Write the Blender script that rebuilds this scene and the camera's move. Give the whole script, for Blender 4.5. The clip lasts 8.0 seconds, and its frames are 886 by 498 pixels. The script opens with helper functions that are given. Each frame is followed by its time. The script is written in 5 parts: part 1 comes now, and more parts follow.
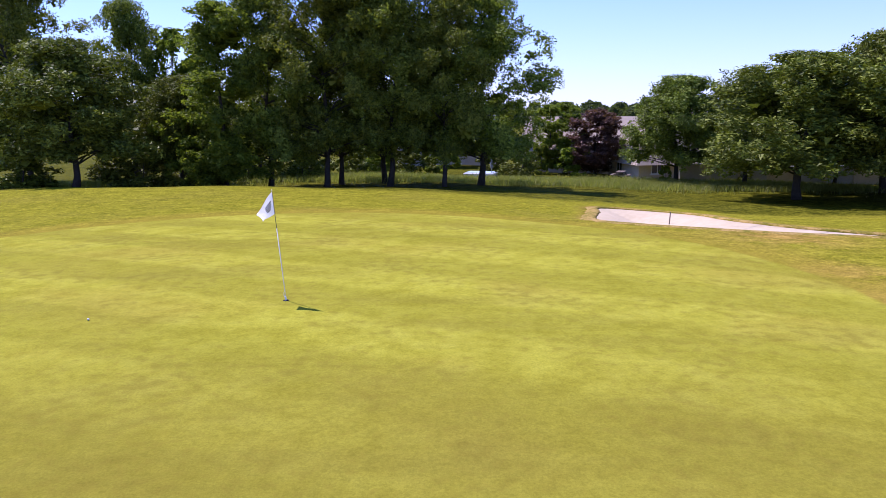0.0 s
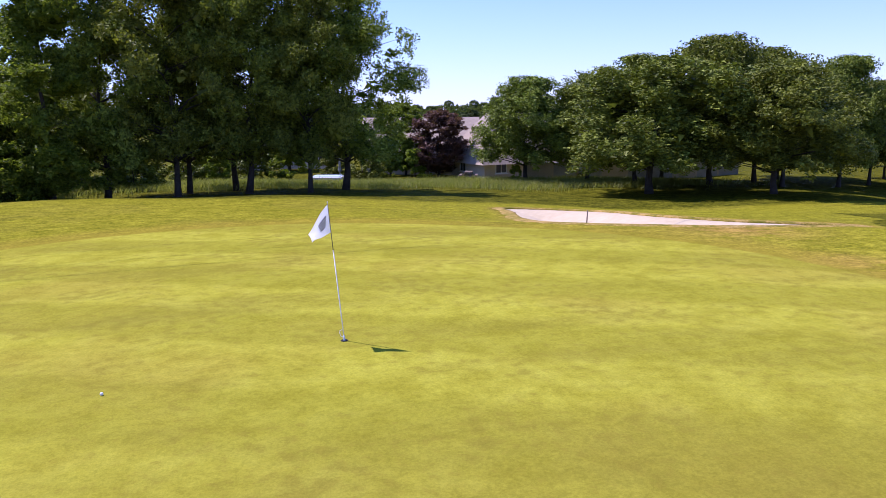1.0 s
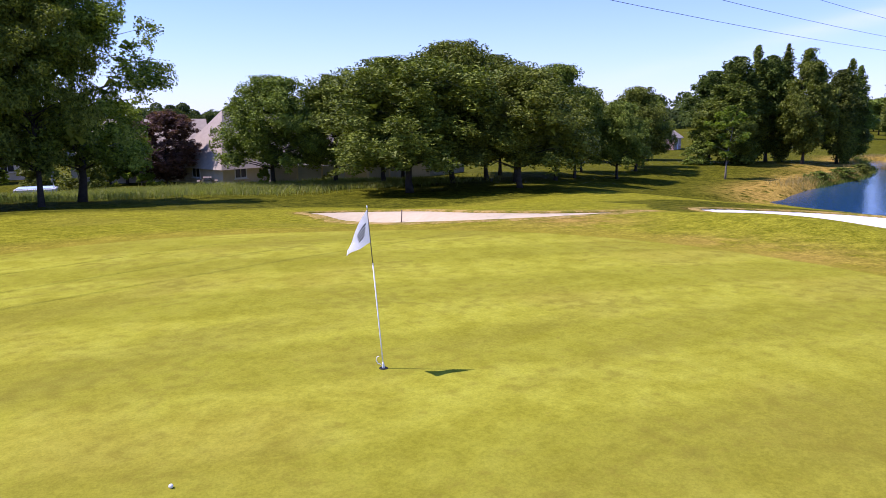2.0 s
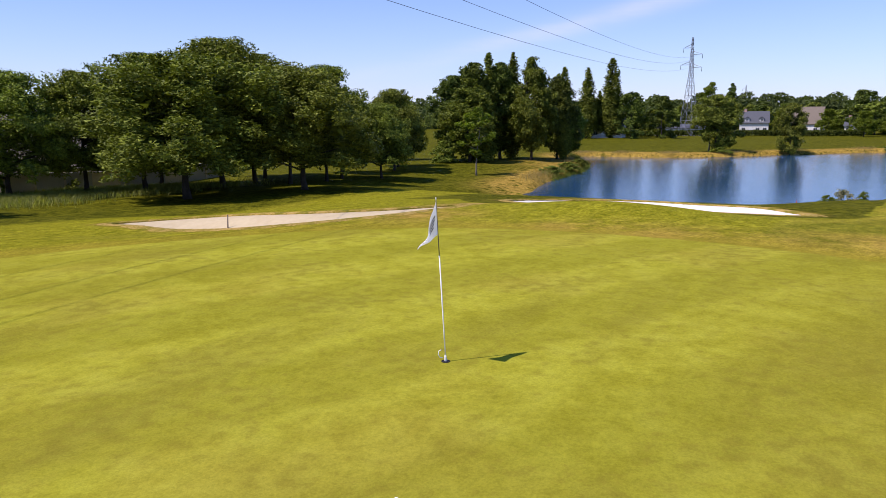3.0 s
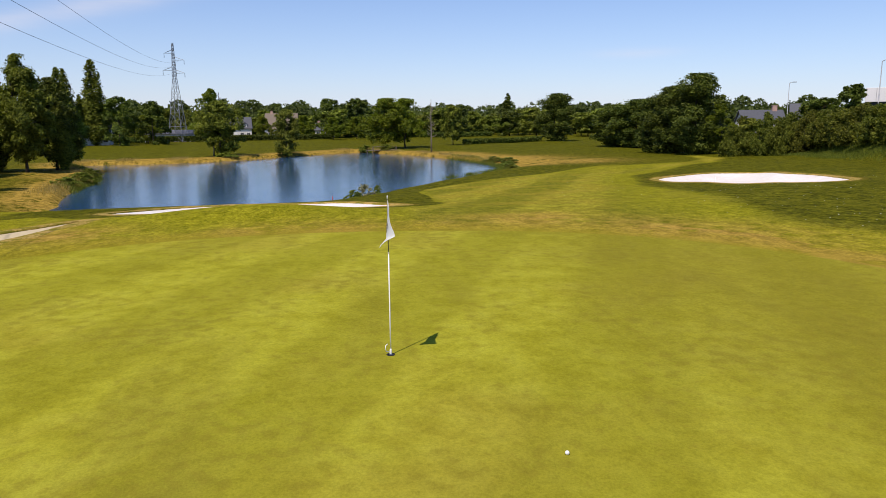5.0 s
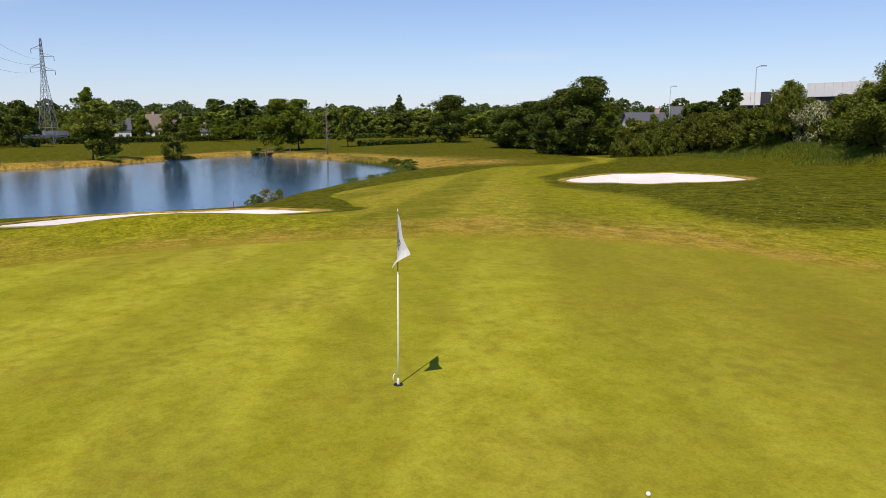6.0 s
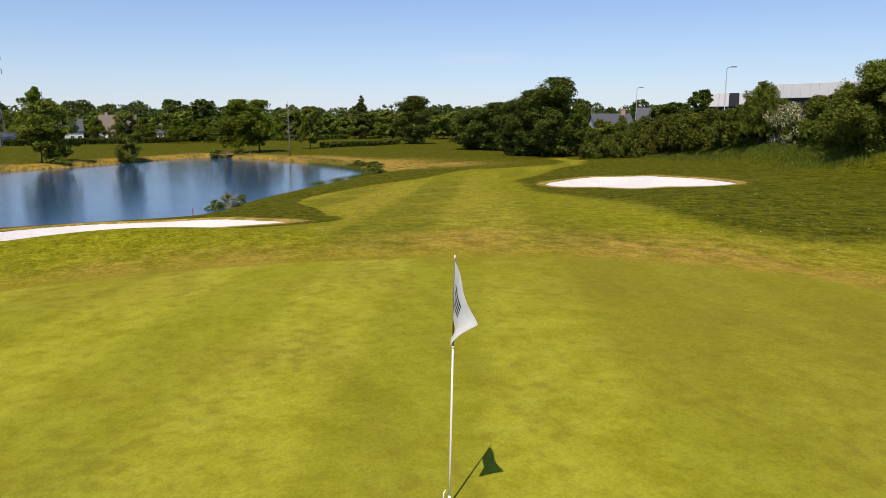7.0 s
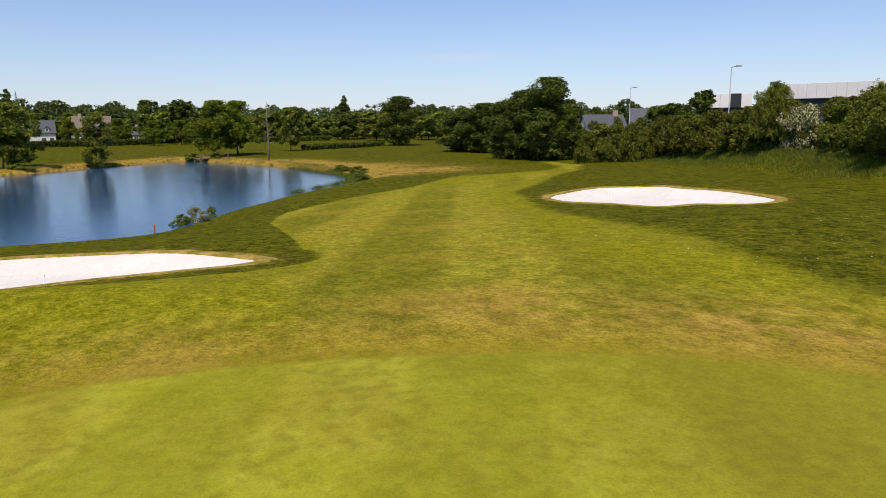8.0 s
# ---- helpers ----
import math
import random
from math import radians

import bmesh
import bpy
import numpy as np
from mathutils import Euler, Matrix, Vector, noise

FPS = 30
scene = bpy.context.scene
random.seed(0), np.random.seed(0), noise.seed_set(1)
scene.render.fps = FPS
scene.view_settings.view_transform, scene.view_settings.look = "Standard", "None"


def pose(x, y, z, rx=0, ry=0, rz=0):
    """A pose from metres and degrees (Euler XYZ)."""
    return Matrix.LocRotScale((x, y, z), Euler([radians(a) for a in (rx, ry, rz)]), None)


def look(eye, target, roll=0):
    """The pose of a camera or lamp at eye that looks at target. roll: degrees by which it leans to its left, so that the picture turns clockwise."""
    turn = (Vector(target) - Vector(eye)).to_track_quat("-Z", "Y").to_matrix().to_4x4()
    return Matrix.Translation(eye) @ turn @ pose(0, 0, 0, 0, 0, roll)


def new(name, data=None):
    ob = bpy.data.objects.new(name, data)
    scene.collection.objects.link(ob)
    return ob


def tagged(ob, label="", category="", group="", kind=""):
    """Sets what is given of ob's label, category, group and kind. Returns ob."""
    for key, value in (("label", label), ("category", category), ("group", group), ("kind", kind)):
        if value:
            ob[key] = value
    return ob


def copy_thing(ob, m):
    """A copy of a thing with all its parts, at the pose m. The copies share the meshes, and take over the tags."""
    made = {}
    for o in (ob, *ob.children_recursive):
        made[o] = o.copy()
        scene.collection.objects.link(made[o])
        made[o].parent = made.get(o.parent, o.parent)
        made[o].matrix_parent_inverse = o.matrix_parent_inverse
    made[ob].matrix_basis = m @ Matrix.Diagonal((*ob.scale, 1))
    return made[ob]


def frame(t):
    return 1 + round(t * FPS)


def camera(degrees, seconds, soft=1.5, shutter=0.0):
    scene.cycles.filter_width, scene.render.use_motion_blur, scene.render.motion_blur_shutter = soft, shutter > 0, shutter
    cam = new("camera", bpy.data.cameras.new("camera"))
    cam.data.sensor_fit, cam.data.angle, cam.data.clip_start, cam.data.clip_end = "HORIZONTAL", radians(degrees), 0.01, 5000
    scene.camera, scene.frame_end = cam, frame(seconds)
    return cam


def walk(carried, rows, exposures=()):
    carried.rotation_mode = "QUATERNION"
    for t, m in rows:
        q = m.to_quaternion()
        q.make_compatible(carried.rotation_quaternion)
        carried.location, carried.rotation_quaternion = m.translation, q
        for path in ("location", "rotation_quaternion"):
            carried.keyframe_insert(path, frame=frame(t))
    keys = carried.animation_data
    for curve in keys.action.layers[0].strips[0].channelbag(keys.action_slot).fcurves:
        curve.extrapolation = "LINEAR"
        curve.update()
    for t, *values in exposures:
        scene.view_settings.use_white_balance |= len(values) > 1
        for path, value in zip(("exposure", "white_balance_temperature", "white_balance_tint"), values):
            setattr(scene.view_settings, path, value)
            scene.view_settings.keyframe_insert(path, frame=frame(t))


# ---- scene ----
cam = camera(62.96, 8.0, soft=0.8)
PATH = [
    (0, 0.724, -0.303, 3.557, 2.86, -10.77, -0.29),
    (0.5, -1.646, 0.995, 3.475, -4.64, -10.69, -0.35),
    (1, -3.935, 2.384, 3.397, -13.25, -10.65, -0.43),
    (1.5, -5.926, 3.837, 3.328, -24.66, -10.62, -0.40),
    (1.7, -6.678, 4.471, 3.292, -29.72, -10.58, -0.35),
    (2.05, -7.918, 5.547, 3.225, -38.11, -10.51, -0.29),
    (2.4, -9.039, 6.605, 3.165, -46.02, -10.46, -0.28),
    (2.8, -10.152, 7.827, 3.117, -54.62, -10.43, -0.32),
    (3, -10.631, 8.458, 3.109, -58.80, -10.43, -0.34),
    (3.5, -11.632, 10.054, 3.093, -69.37, -10.37, -0.39),
    (4, -12.193, 11.459, 3.084, -79.10, -10.34, -0.31),
    (4.5, -12.440, 12.704, 3.095, -88.72, -10.26, -0.26),
    (5, -12.225, 13.719, 3.080, -98.43, -10.21, -0.33),
    (5.2, -12.074, 14.057, 3.083, -101.27, -10.18, -0.30),
    (5.6, -11.644, 14.609, 3.099, -105.07, -10.17, -0.23),
    (6.05, -10.904, 15.013, 3.124, -107.32, -10.14, -0.19),
    (6.5, -9.832, 15.166, 3.141, -108.58, -10.07, -0.18),
    (7, -8.176, 15.015, 3.134, -110.14, -10.07, -0.17),
    (7.5, -5.574, 14.441, 3.310, -110.94, -10.10, -0.27),
    (8, -2.383, 13.514, 3.550, -111.43, -10.12, -0.30),
]
EXPOSURES = [(0.0, 0.48, 5480, 44), (1.7, 0.46, 5550, 41), (3.0, 0.11, 6250, 26), (4.5, -0.05, 6750, 18), (8.0, -0.10, 7000, 14)]
walk(cam, [(t, pose(x, y, z, 90 + pitch, 0, yaw) @ pose(0, 0, 0, 0, 0, lean)) for t, x, y, z, yaw, pitch, lean in PATH], EXPOSURES)

# ---- light ----
SUN_AZ = math.atan2(0.78, -1.06)      # towards the sun, from +x
SUN_EL = radians(58.0)
sun_dir = Vector((math.cos(SUN_EL) * math.cos(SUN_AZ), math.cos(SUN_EL) * math.sin(SUN_AZ), math.sin(SUN_EL)))
sun = new("sun", bpy.data.lights.new("sun", "SUN"))
sun.data.energy, sun.data.angle, sun.data.color = 4.6, radians(0.55), (1.0, 0.945, 0.86)
sun.matrix_basis = look(sun_dir * 300, (0, 0, 0))
world = bpy.data.worlds.new("sky")
scene.world = world
world.use_nodes = True
wn, wl = world.node_tree.nodes, world.node_tree.links
sky = wn.new("ShaderNodeTexSky")
sky.sky_type, sky.sun_disc = "NISHITA", False
sky.sun_elevation, sky.sun_rotation = SUN_EL, math.pi / 2 - SUN_AZ
sky.air_density, sky.dust_density, sky.ozone_density = 1.0, 0.1, 3.0
wn["Background"].inputs["Strength"].default_value = 0.10


def sky_wisps():
    """Thin high cloud: one long streak and a small wisp, and pale air low over the land."""
    tc = wn.new("ShaderNodeTexCoord")
    sep = wn.new("ShaderNodeSeparateXYZ")
    wl.new(tc.outputs["Generated"], sep.inputs[0])

    def op(kind, a, b=0.0, c=0.0):
        m = wn.new("ShaderNodeMath")
        m.operation = kind
        for sock, v in zip(m.inputs, (a, b, c)):
            if isinstance(v, (int, float)):
                sock.default_value = v
            else:
                wl.new(v, sock)
        return m.outputs[0]
    az = op("ARCTAN2", sep.outputs["Y"], sep.outputs["X"])
    el = op("ARCSINE", sep.outputs["Z"])
    noise_ = wn.new("ShaderNodeTexNoise")
    noise_.inputs["Scale"].default_value, noise_.inputs["Detail"].default_value = 9.0, 5.0
    mp = wn.new("ShaderNodeMapping")
    mp.inputs["Scale"].default_value = (1, 1, 5)
    wl.new(tc.outputs["Generated"], mp.inputs[0])
    wl.new(mp.outputs[0], noise_.inputs["Vector"])
    frayed = op("MULTIPLY_ADD", noise_.outputs["Fac"], 1.6, -0.35)

    def blob(a0, e0, slope, wa, we):
        da = op("SUBTRACT", az, a0)
        de = op("SUBTRACT", el, op("MULTIPLY_ADD", da, slope, e0))
        q = op("ADD", op("POWER", op("ABSOLUTE", op("DIVIDE", da, wa)), 2.0), op("POWER", op("ABSOLUTE", op("DIVIDE", de, we)), 2.0))
        return op("POWER", 2.718, op("MULTIPLY", q, -1.0))
    veil = op("ADD", op("MULTIPLY", blob(0.33, 0.125, -0.23, 0.30, 0.013), 0.55), op("MULTIPLY", blob(-0.40, 0.082, -0.02, 0.05, 0.006), 0.4))
    veil = op("MULTIPLY", veil, frayed)
    low = op("MULTIPLY", op("POWER", 2.718, op("MULTIPLY", op("ABSOLUTE", sep.outputs["Z"]), -9.0)), 0.55)
    mx = wn.new("ShaderNodeMix")
    mx.data_type, mx.blend_type, mx.clamp_factor = "RGBA", "MULTIPLY", True
    mx.inputs[0].default_value = 1.0
    wl.new(sky.outputs[0], mx.inputs[6])
    mx.inputs[7].default_value = (0.89, 1.12, 1.42, 1)
    m2 = wn.new("ShaderNodeMix")
    m2.data_type = "RGBA"
    wl.new(low, m2.inputs[0])
    wl.new(mx.outputs[2], m2.inputs[6])
    m2.inputs[7].default_value = (6.9, 7.3, 9.6, 1)
    m3 = wn.new("ShaderNodeMix")
    m3.data_type, m3.clamp_factor = "RGBA", True
    wl.new(veil, m3.inputs[0])
    wl.new(m2.outputs[2], m3.inputs[6])
    m3.inputs[7].default_value = (8.0, 8.3, 9.2, 1)
    wl.new(m3.outputs[2], wn["Background"].inputs["Color"])


sky_wisps()


# ---- materials ----
def material(name, rough=0.8, spec=0.3):
    m = bpy.data.materials.new(name)
    m.use_nodes = True
    b = m.node_tree.nodes["Principled BSDF"]
    b.inputs["Roughness"].default_value = rough
    b.inputs["Specular IOR Level"].default_value = spec
    return m, m.node_tree.nodes, m.node_tree.links, b


def noise_tex(n, l, scale, detail=4.0, rough=0.6, coords="Object", stretch=None):
    tc = n.new("ShaderNodeTexCoord")
    t = n.new("ShaderNodeTexNoise")
    t.inputs["Scale"].default_value, t.inputs["Detail"].default_value, t.inputs["Roughness"].default_value = scale, detail, rough
    if stretch:
        mp = n.new("ShaderNodeMapping")
        mp.inputs["Scale"].default_value = stretch[:3]
        if len(stretch) > 3:
            mp.inputs["Rotation"].default_value = (0, 0, stretch[3])
        l.new(tc.outputs[coords], mp.inputs[0])
        l.new(mp.outputs[0], t.inputs["Vector"])
    else:
        l.new(tc.outputs[coords], t.inputs["Vector"])
    return t.outputs["Fac"]


def ramp(n, l, fac, *stops):
    r = n.new("ShaderNodeValToRGB")
    e = r.color_ramp.elements
    while len(e) < len(stops):
        e.new(0.5)
    for el, (p, c) in zip(e, stops):
        el.position, el.color = p, (*c, 1) if len(c) == 3 else c
    l.new(fac, r.inputs[0])
    return r.outputs[0]


def mix(n, l, fac, a, b, how="MIX"):
    m = n.new("ShaderNodeMix")
    m.data_type, m.blend_type = "RGBA", how
    for sock, v in ((m.inputs[0], fac), (m.inputs[6], a), (m.inputs[7], b)):
        if isinstance(v, (int, float)):
            sock.default_value = v
        elif isinstance(v, tuple):
            sock.default_value = (*v, 1)
        else:
            l.new(v, sock)
    return m.outputs[2]


def calc(n, l, op, a, b=0.0, c=0.0):
    m = n.new("ShaderNodeMath")
    m.operation = op
    for sock, v in zip(m.inputs, (a, b, c)):
        if isinstance(v, (int, float)):
            sock.default_value = v
        else:
            l.new(v, sock)
    return m.outputs[0]


def span(n, l, v, lo, hi):
    """0 at lo, 1 at hi, smooth between."""
    m = n.new("ShaderNodeMapRange")
    m.interpolation_type = "SMOOTHSTEP"
    m.inputs[1].default_value, m.inputs[2].default_value = lo, hi
    l.new(v, m.inputs[0])
    return m.outputs[0]


def bump(n, l, b, height, strength, distance):
    k = n.new("ShaderNodeBump")
    k.inputs["Strength"].default_value, k.inputs["Distance"].default_value = strength, distance
    l.new(height, k.inputs["Height"])
    l.new(k.outputs[0], b.inputs["Normal"])


def plain(name, colour, rough=0.7, vary=0.15, scale=3.0, metal=0.0, relief=0.0):
    """A worn, slightly uneven surface of one colour."""
    m, n, l, b = material(name, rough)
    big, fine = noise_tex(n, l, scale, 5), noise_tex(n, l, scale * 14, 3)
    f = calc(n, l, "MULTIPLY_ADD", fine, 0.4, calc(n, l, "MULTIPLY", big, 0.6))
    lo = tuple(c * (1 - vary) for c in colour)
    hi = tuple(min(1, c * (1 + vary)) for c in colour)
    l.new(ramp(n, l, f, (0.3, lo), (0.7, hi)), b.inputs["Base Color"])
    b.inputs["Metallic"].default_value = metal
    if relief:
        bump(n, l, b, f, 0.5, relief)
    return m


def foliage(name, dark, light, through_=0.42, rough=0.55, edges=(0.15, 0.85)):
    m, n, l, b = material(name, rough, 0.12)
    geo = n.new("ShaderNodeNewGeometry")
    info = n.new("ShaderNodeObjectInfo")
    patch = noise_tex(n, l, 0.35, 3)
    f = calc(n, l, "MULTIPLY_ADD", geo.outputs["Random Per Island"], 0.6, calc(n, l, "MULTIPLY", patch, 0.4))
    col = ramp(n, l, f, (edges[0], dark), (edges[1], light))
    hsv = n.new("ShaderNodeHueSaturation")
    l.new(col, hsv.inputs["Color"])
    l.new(calc(n, l, "MULTIPLY_ADD", info.outputs["Random"], 0.025, 0.493), hsv.inputs["Hue"])
    l.new(calc(n, l, "MULTIPLY_ADD", info.outputs["Random"], 0.35, 0.82), hsv.inputs["Value"])
    l.new(hsv.outputs[0], b.inputs["Base Color"])
    tr = n.new("ShaderNodeBsdfTranslucent")
    warm = mix(n, l, 1.0, hsv.outputs[0], (1.3, 1.4, 0.45), "MULTIPLY")
    l.new(warm, tr.inputs["Color"])
    ms = n.new("ShaderNodeMixShader")
    ms.inputs[0].default_value = through_
    l.new(b.outputs[0], ms.inputs[1])
    l.new(tr.outputs[0], ms.inputs[2])
    l.new(ms.outputs[0], n["Material Output"].inputs["Surface"])
    return m


def grass_ground():
    """Turf: putting green, collar, fairway, rough and dry banks, told apart by values kept on the mesh."""
    m, n, l, b = material("turf", 0.85, 0.01)

    def attr(name):
        a = n.new("ShaderNodeAttribute")
        a.attribute_name = name
        return a.outputs["Fac"]

    def mul(a, c):
        return calc(n, l, "MULTIPLY", a, c)
    wob = calc(n, l, "MULTIPLY_ADD", noise_tex(n, l, 0.9, 4), 0.5, -0.25)
    grit = noise_tex(n, l, 9.0, 6, 0.75)
    fine = noise_tex(n, l, 30.0, 5, 0.75)
    tuft = noise_tex(n, l, 4.5, 5, 0.7)
    mid = noise_tex(n, l, 1.5, 6, 0.68)
    broad = noise_tex(n, l, 0.20, 4, 0.55)
    broad2 = noise_tex(n, l, 0.42, 5, 0.6)
    streak = noise_tex(n, l, 0.6, 5, 0.6, stretch=(0.22, 1.0, 1.0, radians(23.3)))
    # the mower's lanes
    tc = n.new("ShaderNodeTexCoord")
    mp = n.new("ShaderNodeMapping")
    mp.inputs["Rotation"].default_value = (0, 0, radians(23.3))
    l.new(tc.outputs["Object"], mp.inputs[0])
    sp = n.new("ShaderNodeSeparateXYZ")
    l.new(mp.outputs[0], sp.inputs[0])
    along = calc(n, l, "MULTIPLY_ADD", wob, 0.25, sp.outputs["Y"])
    lane = span(n, l, calc(n, l, "SINE", mul(along, math.pi / 1.75)), -0.35, 0.35)
    lane_f = span(n, l, calc(n, l, "SINE", calc(n, l, "MULTIPLY_ADD", along, math.pi / 3.2, 0.6)), -0.5, 0.5)
    # putting green
    g = ramp(n, l, calc(n, l, "MULTIPLY_ADD", mid, 0.55, mul(broad2, 0.45)), (0.40, (0.255, 0.240, 0.016)), (0.50, (0.320, 0.308, 0.025)), (0.60, (0.356, 0.346, 0.034)))
    g = mix(n, l, mul(span(n, l, broad, 0.47, 0.66), 0.35), g, (0.275, 0.205, 0.030))
    g = mix(n, l, mul(lane, 0.42), g, (0.200, 0.188, 0.012))
    south = calc(n, l, "MULTIPLY_ADD", attr("south"), 0.8, calc(n, l, "MULTIPLY_ADD", broad2, 0.8, -0.4))
    g = mix(n, l, mul(span(n, l, south, 0.1, 0.9), 0.60), g, (0.190, 0.160, 0.016))
    g = mix(n, l, mul(span(n, l, streak, 0.48, 0.70), 0.42), g, (0.190, 0.164, 0.018))
    g = mix(n, l, mul(span(n, l, calc(n, l, "MULTIPLY_ADD", tuft, 0.6, mul(broad2, 0.4)), 0.505, 0.60), 0.50), g, (0.165, 0.134, 0.014))
    # fairway and apron
    f = ramp(n, l, calc(n, l, "MULTIPLY_ADD", mid, 0.6, mul(tuft, 0.4)), (0.41, (0.172, 0.158, 0.012)), (0.60, (0.305, 0.272, 0.025)))
    f = mix(n, l, mul(lane_f, 0.50), f, (0.085, 0.092, 0.004))
    f = mix(n, l, mul(span(n, l, broad, 0.48, 0.64), 0.5), f, (0.285, 0.215, 0.024))
    # light rough, and the lusher dark rough round the bunkers
    r = ramp(n, l, calc(n, l, "MULTIPLY_ADD", mid, 0.5, mul(tuft, 0.5)), (0.41, (0.155, 0.150, 0.006)), (0.60, (0.248, 0.230, 0.013)))
    r = mix(n, l, mul(span(n, l, broad, 0.48, 0.66), 0.4), r, (0.190, 0.165, 0.018))
    k = ramp(n, l, calc(n, l, "MULTIPLY_ADD", mid, 0.5, mul(tuft, 0.5)), (0.42, (0.034, 0.038, 0.002)), (0.58, (0.122, 0.118, 0.007)))
    k = mix(n, l, mul(span(n, l, broad2, 0.50, 0.66), 0.30), k, (0.125, 0.120, 0.012))
    dry = ramp(n, l, mid, (0.35, (0.215, 0.137, 0.022)), (0.65, (0.380, 0.252, 0.050)))

    sg = calc(n, l, "ADD", attr("sd_green"), mul(wob, 0.4))
    col = mix(n, l, span(n, l, calc(n, l, "MULTIPLY_ADD", wob, 0.5, attr("lush")), 0.35, 0.65), r, k)
    col = mix(n, l, span(n, l, calc(n, l, "MULTIPLY_ADD", wob, 0.25, attr("fair")), 0.1, 0.9), col, f)
    burnt = mul(attr("dry"), span(n, l, calc(n, l, "MULTIPLY_ADD", broad2, 0.7, mid), 0.62, 0.90))
    col = mix(n, l, burnt, col, dry)
    collar = mul(span(n, l, sg, -0.3, 0.2), calc(n, l, "SUBTRACT", 1.0, span(n, l, sg, 0.9, 2.4)))
    col = mix(n, l, mul(collar, calc(n, l, "MULTIPLY_ADD", mid, 0.8, 0.1)), col, (0.270, 0.205, 0.022))
    col = mix(n, l, span(n, l, sg, -0.10, 0.10), g, col)
    rough_w = span(n, l, sg, 0.0, 1.0)
    grain = calc(n, l, "MULTIPLY_ADD", grit, 0.5, mul(fine, 0.5))
    tone = ramp(n, l, grain, (0.41, (0.64, 0.65, 0.63)), (0.59, (1.38, 1.37, 1.34)))
    clump = ramp(n, l, noise_tex(n, l, 2.6, 6, 0.72, stretch=(0.55, 1.0, 1.0, radians(-28))), (0.40, (0.82, 0.83, 0.82)), (0.60, (1.15, 1.15, 1.15)))
    tone = mix(n, l, 1.0, tone, clump, "MULTIPLY")
    soft_tone = ramp(n, l, grain, (0.41, (0.84, 0.84, 0.82)), (0.59, (1.15, 1.15, 1.13)))
    col = mix(n, l, 1.0, col, mix(n, l, rough_w, soft_tone, tone), "MULTIPLY")
    l.new(col, b.inputs["Base Color"])
    relief = calc(n, l, "MULTIPLY_ADD", mul(rough_w, 2.5), tuft, grain)
    bump(n, l, b, relief, 0.5, 0.025)
    return m


def sand_material(name, lo, hi):
    m, n, l, b = material(name, 0.95, 0.1)
    a, c, d = noise_tex(n, l, 0.5, 4), noise_tex(n, l, 3.5, 5), noise_tex(n, l, 80, 3)
    col = ramp(n, l, calc(n, l, "MULTIPLY_ADD", c, 0.5, calc(n, l, "MULTIPLY", a, 0.5)), (0.3, lo), (0.7, hi))
    l.new(col, b.inputs["Base Color"])
    rake = noise_tex(n, l, 5.0, 2, 0.5, stretch=(0.2, 1.6, 1, 0.4))
    bump(n, l, b, calc(n, l, "MULTIPLY_ADD", d, 0.25, calc(n, l, "ADD", rake, c)), 0.6, 0.05)
    return m


def water_material():
    m, n, l, b = material("pond_water", 0.06, 0.5)
    b.inputs["Base Color"].default_value = (0.018, 0.070, 0.150, 1)
    b.inputs["IOR"].default_value = 1.333
    a = noise_tex(n, l, 1.4, 4, 0.6, stretch=(1.0, 1.0, 1))
    c = noise_tex(n, l, 7.0, 3, 0.6)
    gust = noise_tex(n, l, 0.05, 3, 0.5)
    l.new(calc(n, l, "MULTIPLY_ADD", gust, 0.08, 0.01), b.inputs["Roughness"])
    bump(n, l, b, calc(n, l, "MULTIPLY_ADD", c, 0.35, a), 0.30, 0.06)
    return m


def lip_material():
    m, n, l, b = material("lip_turf", 0.9, 0.1)
    a, c, d = noise_tex(n, l, 1.6, 5, 0.7), noise_tex(n, l, 14, 5, 0.75), noise_tex(n, l, 60, 3, 0.7)
    f = calc(n, l, "MULTIPLY_ADD", a, 0.6, calc(n, l, "MULTIPLY", c, 0.4))
    col = ramp(n, l, f, (0.40, (0.150, 0.146, 0.010)), (0.48, (0.250, 0.190, 0.026)), (0.55, (0.40, 0.27, 0.075)))
    g = calc(n, l, "MULTIPLY_ADD", c, 0.5, calc(n, l, "MULTIPLY", d, 0.5))
    l.new(mix(n, l, 1.0, col, ramp(n, l, g, (0.40, (0.72, 0.72, 0.72)), (0.60, (1.25, 1.25, 1.25))), "MULTIPLY"), b.inputs["Base Color"])
    bump(n, l, b, g, 0.7, 0.03)
    return m


LIP = lip_material()
TURF, WATER = grass_ground(), water_material()
SAND = sand_material("white_sand", (0.66, 0.60, 0.53), (0.80, 0.76, 0.70))
SAND_TAN = sand_material("tan_sand", (0.46, 0.37, 0.215), (0.58, 0.48, 0.30))
BARK = plain("bark", (0.058, 0.047, 0.036), 0.95, 0.45, 4.0, relief=0.03)
BARK_PALE = plain("pale_bark", (0.20, 0.17, 0.13), 0.9, 0.35, 5.0, relief=0.02)
OAK_LEAF = foliage("oak_leaf", (0.048, 0.066, 0.008), (0.300, 0.332, 0.042), 0.30)
LIME_LEAF = foliage("lime_leaf", (0.042, 0.058, 0.008), (0.278, 0.308, 0.038), 0.16)
FRESH_LEAF = foliage("fresh_leaf", (0.07, 0.10, 0.010), (0.25, 0.28, 0.032), 0.5)
